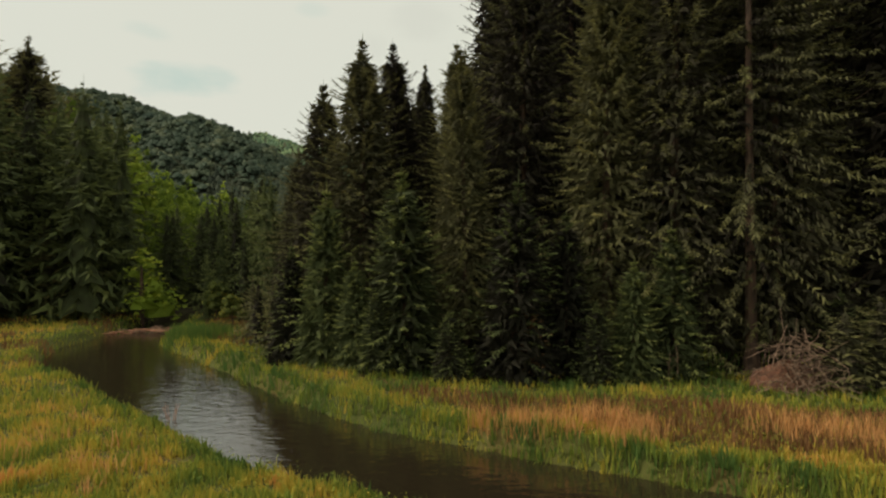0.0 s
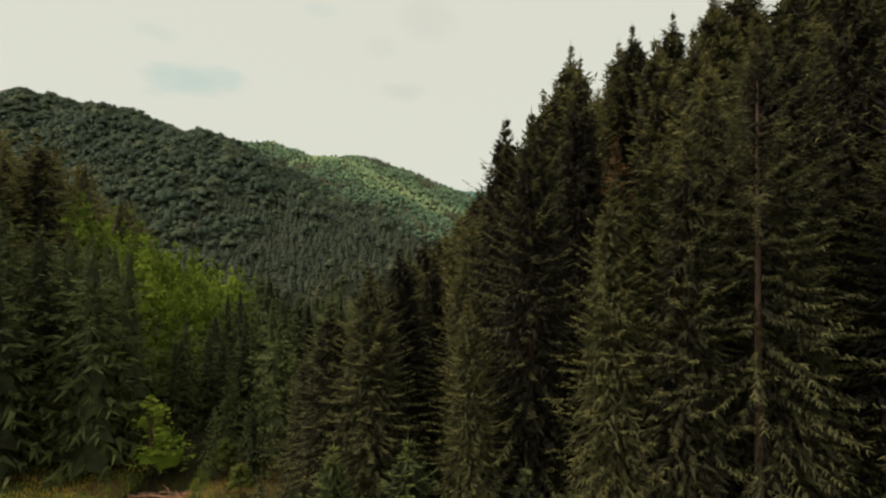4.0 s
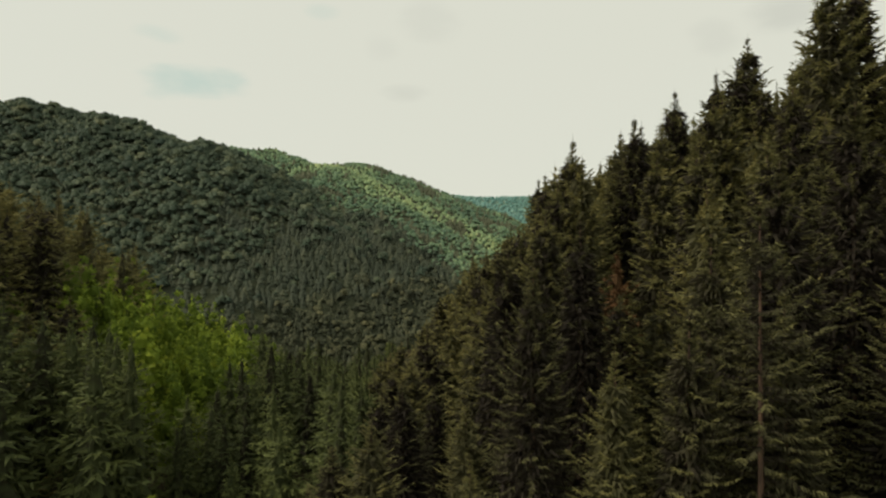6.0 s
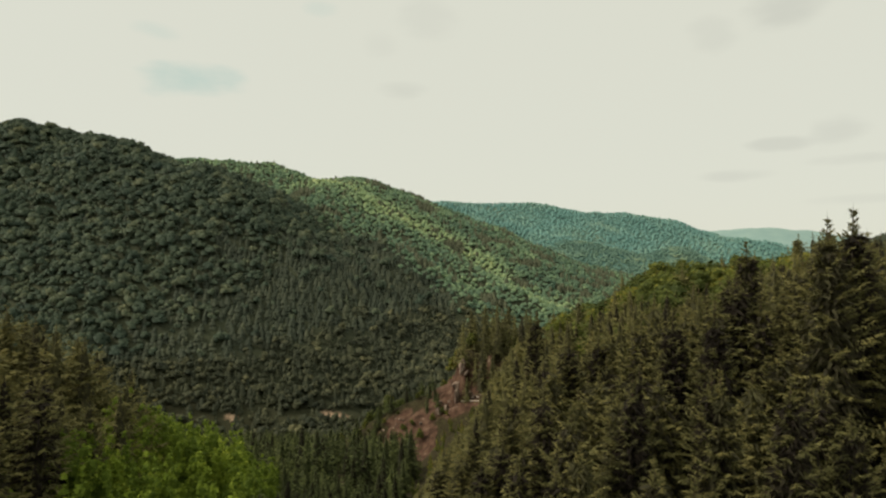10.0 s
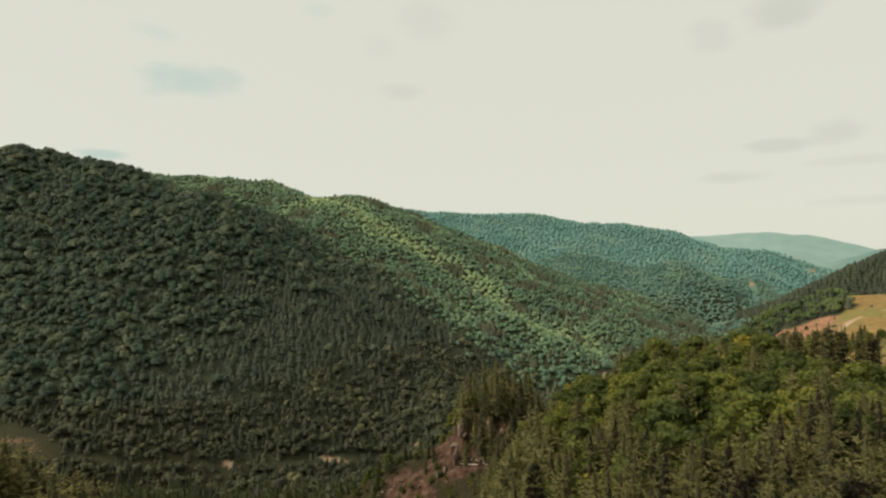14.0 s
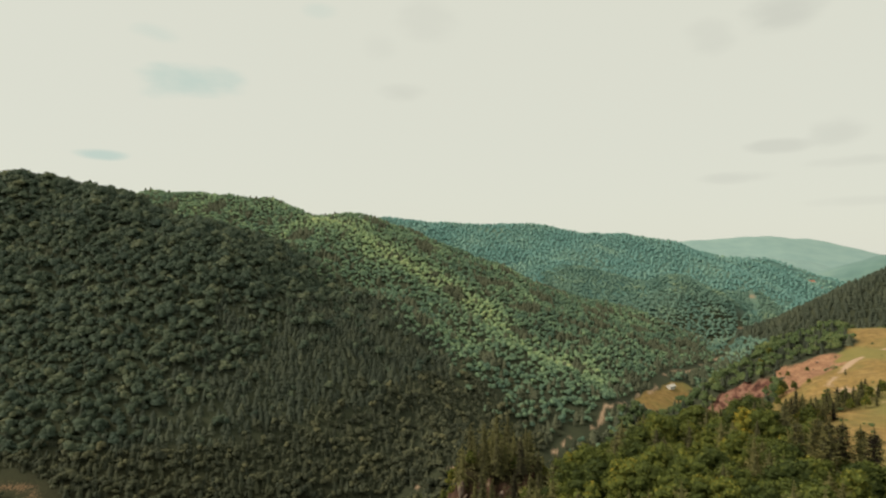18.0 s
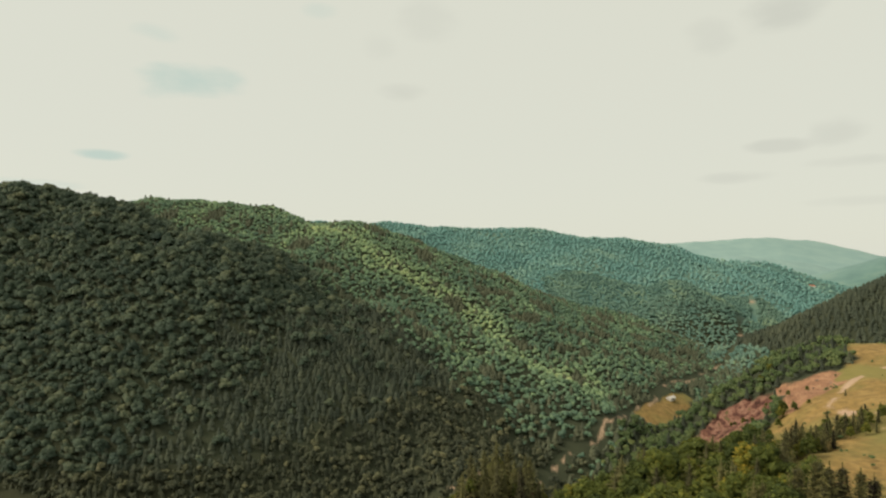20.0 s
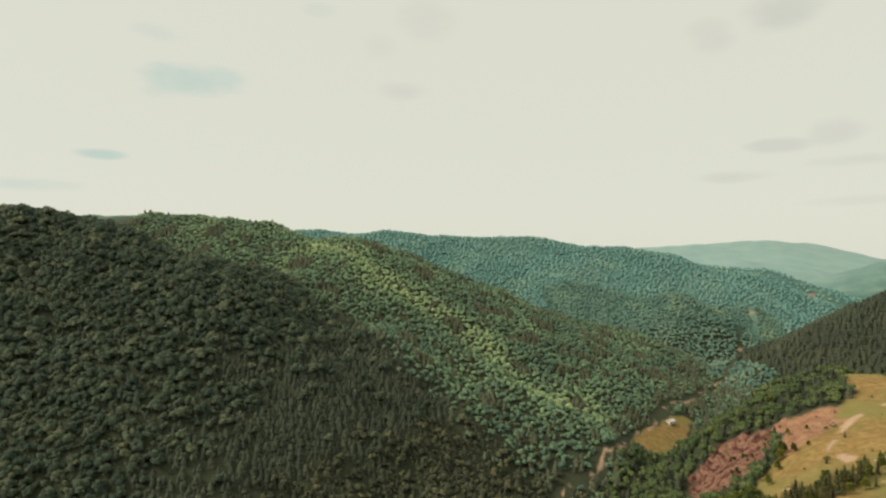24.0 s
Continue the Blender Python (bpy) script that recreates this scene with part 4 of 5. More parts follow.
def build_woods():
    # spur: broadleaved top and spruce flank behind the near trees
    x, y, r = scatter(-10, 190, 84, 275, 5.9, 31)
    dp = inside_distance(PLATEAU, x, y)
    ok = (dp > 1) & (inside_distance(FIELD, x, y) < -2) & ~((x > 112) & (y > 238)) & in_view(x, y, 15) & (inside_distance(SCREE, x, y) < 0)
    leaf = ok & (dp > 36 + 9 * ripple(x, y, 40, 41)) & (r.uniform(size=len(x)) < 0.66)
    con = ok & ~leaf & ((y > 112) | (dp > 40))
    room = skyline_limit(BANK_TOPS, x, y) - height(x, y)
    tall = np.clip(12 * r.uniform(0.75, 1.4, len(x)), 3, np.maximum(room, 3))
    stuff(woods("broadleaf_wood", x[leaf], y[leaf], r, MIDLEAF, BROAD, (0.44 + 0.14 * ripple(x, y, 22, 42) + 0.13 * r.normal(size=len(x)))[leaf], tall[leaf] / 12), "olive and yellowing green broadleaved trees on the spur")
    # trees lowered to the camera's sight line; bushes where no tree fits under it
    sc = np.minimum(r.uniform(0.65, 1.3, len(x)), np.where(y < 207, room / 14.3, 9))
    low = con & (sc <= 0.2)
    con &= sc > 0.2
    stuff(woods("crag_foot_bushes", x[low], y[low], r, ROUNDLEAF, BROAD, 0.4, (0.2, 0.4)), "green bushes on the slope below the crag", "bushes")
    near, back = con & (y < 160), con & (y >= 160)
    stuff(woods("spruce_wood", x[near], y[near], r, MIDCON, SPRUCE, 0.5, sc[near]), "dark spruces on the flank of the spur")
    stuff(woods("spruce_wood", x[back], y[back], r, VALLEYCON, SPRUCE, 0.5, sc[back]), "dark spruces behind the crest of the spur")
    # young growth along the stream
    x, y, r = scatter(-230, 0, 43, 275, 3.5, 32)
    dp, dl = inside_distance(PLATEAU, x, y), inside_distance(LEFT_HILL, x, y)
    d, w = along(STREAM, x, y)
    ok = (dp < 1) & (dl < 2) & in_view(x, y, 12) & (d > w / 2 + 1.6) & (inside_distance(SCREE, x, y) < -1) & ((y > 120) | (x > -60)) & (river_distance(x, y)[0] > 4) & (r.uniform(size=len(x)) < np.where(y > 125, 0.45, 0.9))
    bright = ok & (dl > -9) & (y > 57) & (y < 119)
    yng = ok & ~bright & (r.uniform(size=len(x)) < np.where(y < 80, 0.97, 0.92))
    shrub = ok & ~bright & ~yng
    sc = np.interp(y, [43, 50, 75, 130, 200, 260], [0.7, 1.25, 1.15, 0.9, 0.6, 0.45]) * r.uniform(0.65, 1.25, len(x))
    sc = np.where(y < 66, np.maximum(sc, 0.95 + 0.3 * ripple(x, y, 5, 62)), sc) * np.where(y < 84, np.interp(x / y, [-0.6, -0.45, -0.3, -0.2], [1.2, 1.15, 1.0, 0.85]), 1)
    sc = np.clip(np.minimum(sc, np.where(y < 130, (skyline_limit(SLOPE_TOPS, x, y) - height(x, y)) / 14, 9)), 0.12, 2)
    sc = np.where(y < 66, np.clip(np.minimum(sc, (28.5 + y * np.interp(x / y, *FRONT_LINE) * r.uniform(0.9, 1.2, len(x)) - height(x, y)) / 14), 0.12, 2), sc)
    near, back = yng & (y < 84), yng & (y >= 84)
    stuff(woods("young_spruce_wood", x[near], y[near], r, FINECON, YOUNG, 0.55, sc[near]), "young green spruces filling the stream valley")
    stuff(woods("young_spruce_wood", x[back], y[back], r, VALLEYCON, YOUNG, 0.5, sc[back]), "young green spruces lower down the stream valley")
    stuff(woods("willow_thicket", x[shrub], y[shrub], r, SLIMLEAF, BROAD, 0.4, sc[shrub] * 0.8), "green broadleaved bushes among young spruces")
    x2, y2, r = scatter(-80, -14, 58, 140, 2.7, 33)
    dl = inside_distance(LEFT_HILL, x2, y2)
    ok = (dl > -8) & (dl < 15) & (y2 > 64) & in_view(x2, y2, 10) & (y2 < 138 + 0.3 * (x2 + 40)) & (r.uniform(size=len(x2)) < 0.8)
    grow = np.clip(np.minimum(r.uniform(0.8, 1.35, len(x2)), (skyline_limit(SLOPE_TOPS, x2, y2) - height(x2, y2)) / 14), 0.2, 2)
    stuff(woods("bright_broadleaf_wood", x2[ok], y2[ok], r, ROUNDLEAF, BRIGHT, 0.50 + 0.2 * ripple(x2, y2, 15, 43)[ok], grow[ok]), "fresh bright green broadleaved trees by the stream")
    # valley floor bushes
    x, y, r = scatter(-330, 70, 236, 330, 3.9, 34)
    dp = inside_distance(PLATEAU, x, y)
    d, w = river_distance(x, y)
    far = height(x, y)
    ok = (dp < 0) & in_view(x, y, 30) & (d > 1.8) & (y > 243) & (far < -15) & (inside_distance(SCREE, x, y) < -3) & (inside_distance(FLATS, x, y) < -1) & (np.maximum(inside_distance(SCAR, x, y), inside_distance(SCAR, x, y + 6)) < -1)
    a, b = ok & (r.uniform(size=len(x)) < 0.6), ok
    stuff(woods("valley_bushes", x[a], y[a], r, FARLEAF, LOW_LEAF, 0.5, (0.35, 0.7), smooth=True), "grey green bushes on the valley floor")
    b = ok & ~a
    stuff(woods("valley_spruces", x[b], y[b], r, FARCON, LOW_NEEDLE, 0.5, (0.4, 0.75)), "small dark spruces on the valley floor")
    # edge of the plateau towards the river
    x, y, r = scatter(0, 620, 215, 700, 4.7, 35)
    dp = inside_distance(PLATEAU, x, y)
    fld = np.maximum(np.maximum(inside_distance(FIELD, x, y), inside_distance(QUARRY, x, y)), np.maximum(inside_distance(PIT, x, y), inside_distance(PIT, x + 3, y + 7)) - 2)
    ok = (dp > -14) & (fld < -1) & (np.maximum(inside_distance(RIVER_FIELD, x, y), inside_distance(RIVER_FIELD, x + 6, y + 14)) < -2) & in_view(x, y, 40) & (y > 262 - 0.2 * x) & (dp < 240) & ~((x < 190) & (y < 275)) & (river_distance(x, y)[0] > 4)
    c = ok & (r.uniform(size=len(x)) < 0.22)
    ok &= ~c
    stuff(woods("river_slope_wood", x[ok], y[ok], r, FARLEAF, RIVER_LEAF, 0.42 + 0.12 * ripple(x, y, 60, 44)[ok], (0.55, 0.95), smooth=True), "green broadleaved trees on the slope above the river")
    stuff(woods("river_slope_spruces", x[c], y[c], r, FARCON, HILL_NEEDLE, 0.5, (0.6, 1.0)), "dark spruces among the broadleaved trees on the river slope")


build_woods()


# sunlit band painted into the second ridge's tints, placed from the camera's view
SUNLIT_BAND = [(-140, 720, 0), (-92, 678, 0), (-51, 646, 0), (1, 614, 0), (37, 586, 0), (59, 536, 0), (83, 494, 0), (114, 508, 0)]


def build_hills():
    # facing hillside
    def facing(gap, seed):
        x, y, r = scatter(-520, 110, 275, 640, gap, seed)
        z = height(x, y)
        dA = np.minimum(along(RIDGES[0][0], x, y)[0], along(RIDGES[1][0], x, y)[0])
        dB = np.minimum(along(RIDGES[2][0], x, y)[0], along(RIDGES[3][0], x, y)[0])
        behind = y > np.interp(x, [-900, -378, -251, -170, -110, -60, -22, 10, 25, 60], [700, 560, 520, 460, 415, 388, 366, 338, 322, 300]) + np.where(x > -100, 200, 150)
        ok = (dA < dB + 30 * r.normal(size=len(x))) & (river_distance(x, y)[0] > np.where(x < 30, 1.5, 4)) & (inside_distance(FLATS, x, y) < -2) & (inside_distance(SCAR, x, y) < -1) & (inside_distance(PLATEAU, x, y) < -8) & in_view(x, y, 30) & ~behind
        low = z < np.interp(x, [-260, -150, -60, 40], [-14, -12, -2, 10]) + 6 * ripple(x, y, 50, 57)
        dark = np.clip(0.5 + (x + 150 - 0.45 * (y - 330) + 28 * ripple(x, y, 70, 45)) / 50, 0.10, 0.93)
        return x, y, r, ok, low, np.where(low, 0.7, dark)
    x, y, r, ok, low, dark = facing(2.9, 51)
    con = ok & (r.uniform(size=len(x)) < np.where(low, 0.45, dark))
    sc = np.where(low, 0.72, 0.98) * r.uniform(0.65, 1.25, len(x))
    tn = 0.45 + 0.12 * ripple(x, y, 40, 46) + 0.05 * r.normal(size=len(x))
    hi, lo = con & ~low, con & low
    stuff(woods("hillside_spruces", x[hi], y[hi], r, SLOPECON, HILL_NEEDLE, tn[hi], sc[hi], 2.0, True, soft=0.35), "dark spruces covering the facing hillside")
    stuff(woods("young_hillside_spruces", x[lo], y[lo], r, SLOPECON, LOW_NEEDLE, tn[lo] + 0.05, sc[lo], 0.8, True, soft=0.35), "young spruces on the foot of the facing hillside")
    x, y, r, ok, low, dark = facing(3.5, 58)
    leaf = ok & (r.uniform(size=len(x)) > np.where(low, 0.35, dark))
    sc = np.where(low, 0.70, 1.02) * np.exp(0.30 * r.normal(size=len(x))).clip(0.6, 1.7)
    tn = 0.45 + 0.13 * ripple(x, y, 35, 47) + 0.07 * r.normal(size=len(x))
    hi, lo = leaf & ~low, leaf & low
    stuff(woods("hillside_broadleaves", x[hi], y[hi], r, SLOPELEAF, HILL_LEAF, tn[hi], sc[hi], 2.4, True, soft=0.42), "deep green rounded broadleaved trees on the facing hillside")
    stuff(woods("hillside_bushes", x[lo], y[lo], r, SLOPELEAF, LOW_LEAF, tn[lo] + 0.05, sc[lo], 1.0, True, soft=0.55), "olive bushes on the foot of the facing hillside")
    # second ridge
    x, y, r = scatter(-420, 360, 345, 900, 4.6, 52)
    z = height(x, y)
    dA = np.minimum(along(RIDGES[0][0], x, y)[0], along(RIDGES[1][0], x, y)[0])
    d1, d2 = along(RIDGES[2][0], x, y)[0], along(RIDGES[3][0], x, y)[0]
    ok = (np.minimum(d1, d2) <= dA + 30 * r.normal(size=len(x))) & (inside_distance(RIVER_FIELD, x, y) < -2) & (river_distance(x, y)[0] > 5) & in_view(x, y, 40) & (inside_distance(PLATEAU, x, y) < -6)
    lit = along(SUNLIT_BAND, x, y)[0]
    # tint rises near the band: painted sunlight
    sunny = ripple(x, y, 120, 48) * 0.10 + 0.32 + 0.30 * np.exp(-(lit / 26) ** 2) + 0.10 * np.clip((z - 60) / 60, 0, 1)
    con = ok & (((ripple(x, y, 90, 49) > 0.45) & (d1 > 25)) | (r.uniform(size=len(x)) < 0.08) | ((z < -25) & (r.uniform(size=len(x)) < 0.45)))
    leaf = ok & ~con
    stuff(woods("second_ridge_spruces", x[con], y[con], r, SLOPECON, HILL_NEEDLE, 0.72, (0.7, 1.2), smooth=True, soft=0.35), "dark spruces in the gullies of the second ridge")
    stuff(woods("second_ridge_broadleaves", x[leaf], y[leaf], r, MIDFAR, SUNNY_LEAF, (sunny + 0.06 * r.normal(size=len(x)))[leaf], (0.65, 1.1), 2.4, True, soft=0.35), "light green broadleaved trees on the second ridge, a sunlit band painted on")
    # wooded valley floor and middle hills
    x, y, r = scatter(190, 620, 540, 1150, 5.4, 59)
    z = height(x, y)
    ok = (inside_distance(PLATEAU, x, y) < -4) & (river_distance(x, y)[0] > 5) & in_view(x, y, 40) & ((x > 340) | (y > 880)) & ((along(RIDGES[-1][0], x, y)[0] > 130) | (x < 395) | (z < -43) | (y > 850 + 0.25 * (x - 395)))
    stuff(woods("middle_hill_wood", x[ok], y[ok], r, MIDFAR, HAZY_MID_LEAF, (0.42 + 0.2 * ripple(x, y, 90, 77))[ok], (0.85, 1.3), 2.8, True, 0.35), "mixed green wood on the middle hills of the valley")
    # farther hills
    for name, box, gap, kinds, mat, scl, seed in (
            ("third_hill_wood", (-400, 1250, 860, 1440), 7.6, TINYLEAF, HAZY_FAR_LEAF, (0.8, 1.2), 53),
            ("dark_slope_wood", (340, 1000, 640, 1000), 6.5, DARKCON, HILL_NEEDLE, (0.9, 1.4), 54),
            ("distant_wood", (400, 1900, 1500, 1800), 17, TINYLEAF, HAZY_FAR_LEAF, (0.9, 1.5), 55)):
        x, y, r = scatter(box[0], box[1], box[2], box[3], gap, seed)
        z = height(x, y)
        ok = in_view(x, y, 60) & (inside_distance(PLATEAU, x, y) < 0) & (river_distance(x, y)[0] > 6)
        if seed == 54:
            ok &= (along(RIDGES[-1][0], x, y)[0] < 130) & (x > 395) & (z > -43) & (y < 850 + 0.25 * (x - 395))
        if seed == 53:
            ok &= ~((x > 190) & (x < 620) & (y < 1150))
        stuff(woods(name, x[ok], y[ok], r, kinds, mat, 0.5 + 0.14 * ripple(x, y, 150, seed)[ok], scl, 1.0 if seed == 54 else 3.4, True, 0.3), "wooded hill far down the valley, painted blue green for haze")


build_hills()


# ---- trees with a place of their own ----
def crown_meshes(parts_of, mat):
    out = []
    for v, f, t in parts_of:
        S = Soup()
        S.add(*tube([(0, 0, -0.4), (0, 0, 5), (0, 0, 8)], [0.22, 0.15, 0.05], 6))
        out.append((S.mesh("trunk", BARK, True), mesh_of("crown", v, f, mat, t)))
    return out


LEAF_KINDS = crown_meshes(MIDLEAF[:3], BROAD)
CON_KINDS = crown_meshes(MIDCON[:3], SPRUCE)
DEAD_KINDS = crown_meshes([spruce_crown(np.random.RandomState(301), 14.0, 2.2, 28, 6, 7, low=0.1, ragged=0.3, twig=0.45, thin=0.8)], DEAD)
# old spruce gets the same painted shade through its tone
SNAG_KINDS = crown_meshes([spruce_crown(np.random.RandomState(302), 24.0, 4.6, 48, 7, 16, low=0.16, droop=1.5, ragged=0.3, twig=0.30, thin=0.85, core=0, hang=2, tone=-0.12, slender=0.125)], SPRUCE)
BRIGHT_KINDS = crown_meshes(SLIMLEAF[:2], BRIGHT)


def build_single_trees():
    r = np.random.RandomState(61)
    at = lambda x, y: float(height(x, y))
    # dead and bare trees in the near wood
    plant("dead_spruce", DEAD_KINDS, 11.0, 38.6, at(11, 38.6), 15.5, r, "dead spruce with rust brown needles among green ones", base=14.0)
    plant("dead_spruce", DEAD_KINDS, 3.7, 23.2, at(3.7, 23.2), 3.0, r, "dry rust brown young spruce at the meadow edge", base=14.0, width=1.6)
    ob = plant("old_spruce", SNAG_KINDS, 12.6, 23.8, 0.4, 25.0, r, "old spruce with a bare reddish trunk and sparse hanging boughs", base=24.0)
    bm = Soup()
    pts = [(0, 0, -1), (0, 0, 0.5), (0.05, 0, 6), (0, 0.05, 14), (0, 0, 24)]
    bm.add(*tube(pts, [0.42, 0.22, 0.16, 0.10, 0.02], 10))
    [c for c in ob.children if c.name.startswith("trunk")][0].data = bm.mesh("trunk", BARK, True)
    plant("willow_bush", BRIGHT_KINDS, -22.0, 45.0, at(-22, 45), 5.8, r, "bright yellow green willow standing at the water's end", "bush", base=11.0, width=1.9)
    plant("willow_bush", LEAF_KINDS, -15.6, 42.6, at(-15.6, 42.6), 3.0, r, "yellow green willow bush by the water", "bush", base=12.0, width=0.9)
    for x, y, h, w in ((-13.4, 39.5, 2.2, 1.1), (-34, 45.5, 7.5, 1.4), (-10.4, 34.2, 3.4, 1.2), (-9.2, 31.0, 3.4, 1.2), (-7.9, 29.2, 3.6, 1.2), (-26.5, 45.5, 6.0, 1.5), (-30, 46.5, 7.5, 1.4)):
        plant("meadow_bush", LEAF_KINDS if -14 < x < -12 else CON_KINDS, x, y, at(x, y), h, r, "bushy green growth at the edge of the meadow", "bush", base=12.0 if -14 < x < -12 else 14.0, width=w)
    for x, y, h in ((14.6, 21.2, 3.0), (16.2, 21.6, 3.4), (17.8, 21.2, 2.6), (19.6, 21.4, 3.2), (21.6, 20.6, 2.8)):
        plant("young_spruce", CON_KINDS, x, y, at(x, y), h, r, "dark bushy young spruce beside the brush pile", base=14.0, width=1.9)
    # spruces and bushes on the open field
    for x, y, h in ((177, 251, 8.5), (181, 249, 6), (165, 246, 7), (186, 262, 5), (179, 279, 4), (160, 238, 9), (154, 234, 10), (148, 231, 9), (141, 226, 11), (136, 222, 12), (131, 218, 12), (126, 214, 13),
                    (122, 210, 12), (118, 206, 13), (151, 238, 8), (144, 221, 8), (205, 305, 4), (240, 315, 4), (196, 268, 4.5)):
        plant("field_spruce", CON_KINDS, x, y, at(x, y), h * r.uniform(0.85, 1.1), r, "small dark spruce standing in the dry field", base=14.0, width=1.25, group="trees on the field")
    for x, y, h in ((178, 314, 7), (174, 309, 6), (182, 310, 5), (168, 300, 5), (187, 306, 3), (192, 262, 5), (188, 256, 6), (196, 250, 6), (206, 388, 6), (214, 392, 7)):
        plant("field_bush", LEAF_KINDS, x, y, at(x, y), h, r, "green leafy bush beside the dirt track", "bush", base=12.0, group="bushes on the field")
    # mixed trees between the lower and the upper field
    for k in range(64):
        q = k / 64
        x, y = 112 + 62 * q + 4 * r.normal(), 207 + 42 * q + 4.5 * r.normal()
        if k % 2:
            plant("hedge_tree", LEAF_KINDS, x, y, at(x, y), r.uniform(3.5, 8), r, "round green tree between the two dry fields", base=12.0, group="trees between the fields")
        else:
            plant("hedge_tree", CON_KINDS, x, y, at(x, y), r.uniform(4, 10.5), r, "dark spruce between the two dry fields", base=14.0, width=1.15, group="trees between the fields")
    # bushes and young trees round the quarry rim
    for k in range(60):
        x, y = r.uniform(118, 215), r.uniform(212, 392)
        rim = float(inside_distance(FIELD, np.array(x), np.array(y)))
        if not -7 < rim < 5 or float(inside_distance(PIT, np.array(x), np.array(y))) > 0 or float(along(TRACK, np.array(x), np.array(y))[0]) < 5:
            continue
        plant("rim_bush", LEAF_KINDS if k % 3 else CON_KINDS, x, y, at(x, y), r.uniform(1.8, 5.5), r, "green bush on the rim of the old quarry", "bush", base=12.0, group="bushes on the quarry rim")
    for k in range(34):
        x, y = r.uniform(136, 206), r.uniform(300, 378)
        if float(inside_distance(PIT, np.array(x), np.array(y))) < -3:
            continue
        plant("quarry_bush", LEAF_KINDS, x, y, at(x, y), r.uniform(1.5, 4.0), r, "green bush growing on the ledges of the old quarry", "bush", base=12.0, group="bushes in the quarry")
    # low scrub scattered over the dry field
    sx, sy = r.uniform(100, 420, 1100), r.uniform(130, 560, 1100)
    ok = (inside_distance(FIELD, sx, sy) > 4) & (np.abs(sx) < 0.82 * sy)
    ok &= (ripple(sx, sy, 60, 19) > -0.1) & (along(TRACK, sx, sy)[0] > 4)
    stuff(woods("field_scrub", sx[ok], sy[ok], r, FARLEAF, RIVER_LEAF, 0.45, (0.1, 0.32), 0.1), "low dark scrub dotted over the dry field", "scrub")
    # crag top and scree
    for k in range(44):
        x, y = r.uniform(-1, 46), r.uniform(221, 258)
        if k % 6 == 0:
            plant("crag_tree", CON_KINDS, x, y, at(x, y), r.uniform(6, 11), r, "green conifer on top of the crag", base=14.0, width=1.3, group="trees on the crag")
        else:
            plant("crag_tree", LEAF_KINDS, x, y, at(x, y), r.uniform(5, 8), r, "olive broadleaved tree on top of the crag", base=12.0, width=0.9, group="trees on the crag")
    for k in range(84):
        x, y = r.uniform(-44, 0), r.uniform(188, 244)
        if float(inside_distance(SCREE, np.array(x), np.array(y))) > 2 and k % 4:
            continue
        plant("scree_bush", LEAF_KINDS, x, y, at(x, y), r.uniform(1.2, 3.2), r, "green bush growing over the reddish scree", "bush", base=12.0, group="bushes round the scree")
    for x, y, h in ((-21, 232, 7), (-25, 229, 5), (-17, 236, 6), (-29, 233, 5), (-32, 226, 4), (-8, 205, 4), (-14, 214, 2.5), (-4, 212, 3), (1, 209, 2), (10, 206, 2), (17, 206, 2.5), (24, 206, 5), (30, 207, 6)):
        plant("scree_bush", LEAF_KINDS, x, y, at(x, y), h, r, "yellowing broadleaved bush at the edge of the scree", "bush", base=12.0, group="bushes round the scree")
    # trees in the wood with a colour of their own
    for x, y, h in ((46, 123, 13), (60, 128, 12), (24, 108, 14), (20, 112, 13), (28, 100, 12)):
        plant("bright_tree", BRIGHT_KINDS, x, y, at(x, y), h, r, "light yellow green broadleaved tree in the wood", base=11.0, width=1.3)
    x, y, h = 91, 141, 21
    for dx, dy in ((0, 0), (5, 3), (-5, 4), (9, -2), (3, 9), (12, 6)):
        plant("spruce_tree", MID_KINDS, x + dx, y + dy, at(x + dx, y + dy), h * r.uniform(0.85, 1.05), r, "dark spruce at the far edge of the wood", group="spruces on the bank")


build_single_trees()


# ---- meadow grass ----
def blades(name, x, y, rng, h, w, tint, mat, label, sway=0.35, sink=0.05):
    z = height(x, y) - sink
    n = len(x)
    a, b = rng.uniform(0, 6.283, n), rng.uniform(0, 6.283, n)
    hh = h * rng.uniform(0.6, 1.35, n)
    ww = w * rng.uniform(0.6, 1.4, n)
    lean = sway * hh * rng.uniform(0.1, 1.0, n)
    p = np.stack([x, y, z], -1)
    u = np.stack([np.cos(a) * ww, np.sin(a) * ww, np.zeros(n)], -1)
    top = p + np.stack([np.cos(b) * lean, np.sin(b) * lean, hh], -1)
    mid = p + np.stack([np.cos(b) * lean * 0.3, np.sin(b) * lean * 0.3, hh * 0.55], -1)
    V = np.stack([p - u * 0.6, p + u * 0.6, mid + u * 0.5, top, mid - u * 0.5], 1).reshape(-1, 3)
    k = np.arange(n)[:, None] * 5
    F = np.concatenate([k + [0, 1, 2], k + [0, 2, 4], k + [4, 2, 3]])
    T = np.repeat(np.clip(tint + 0.1 * rng.normal(size=n), 0, 1), 5)
    return tagged(new(name, mesh_of(name, V, F, mat, T)), label, "grass", kind="stuff")


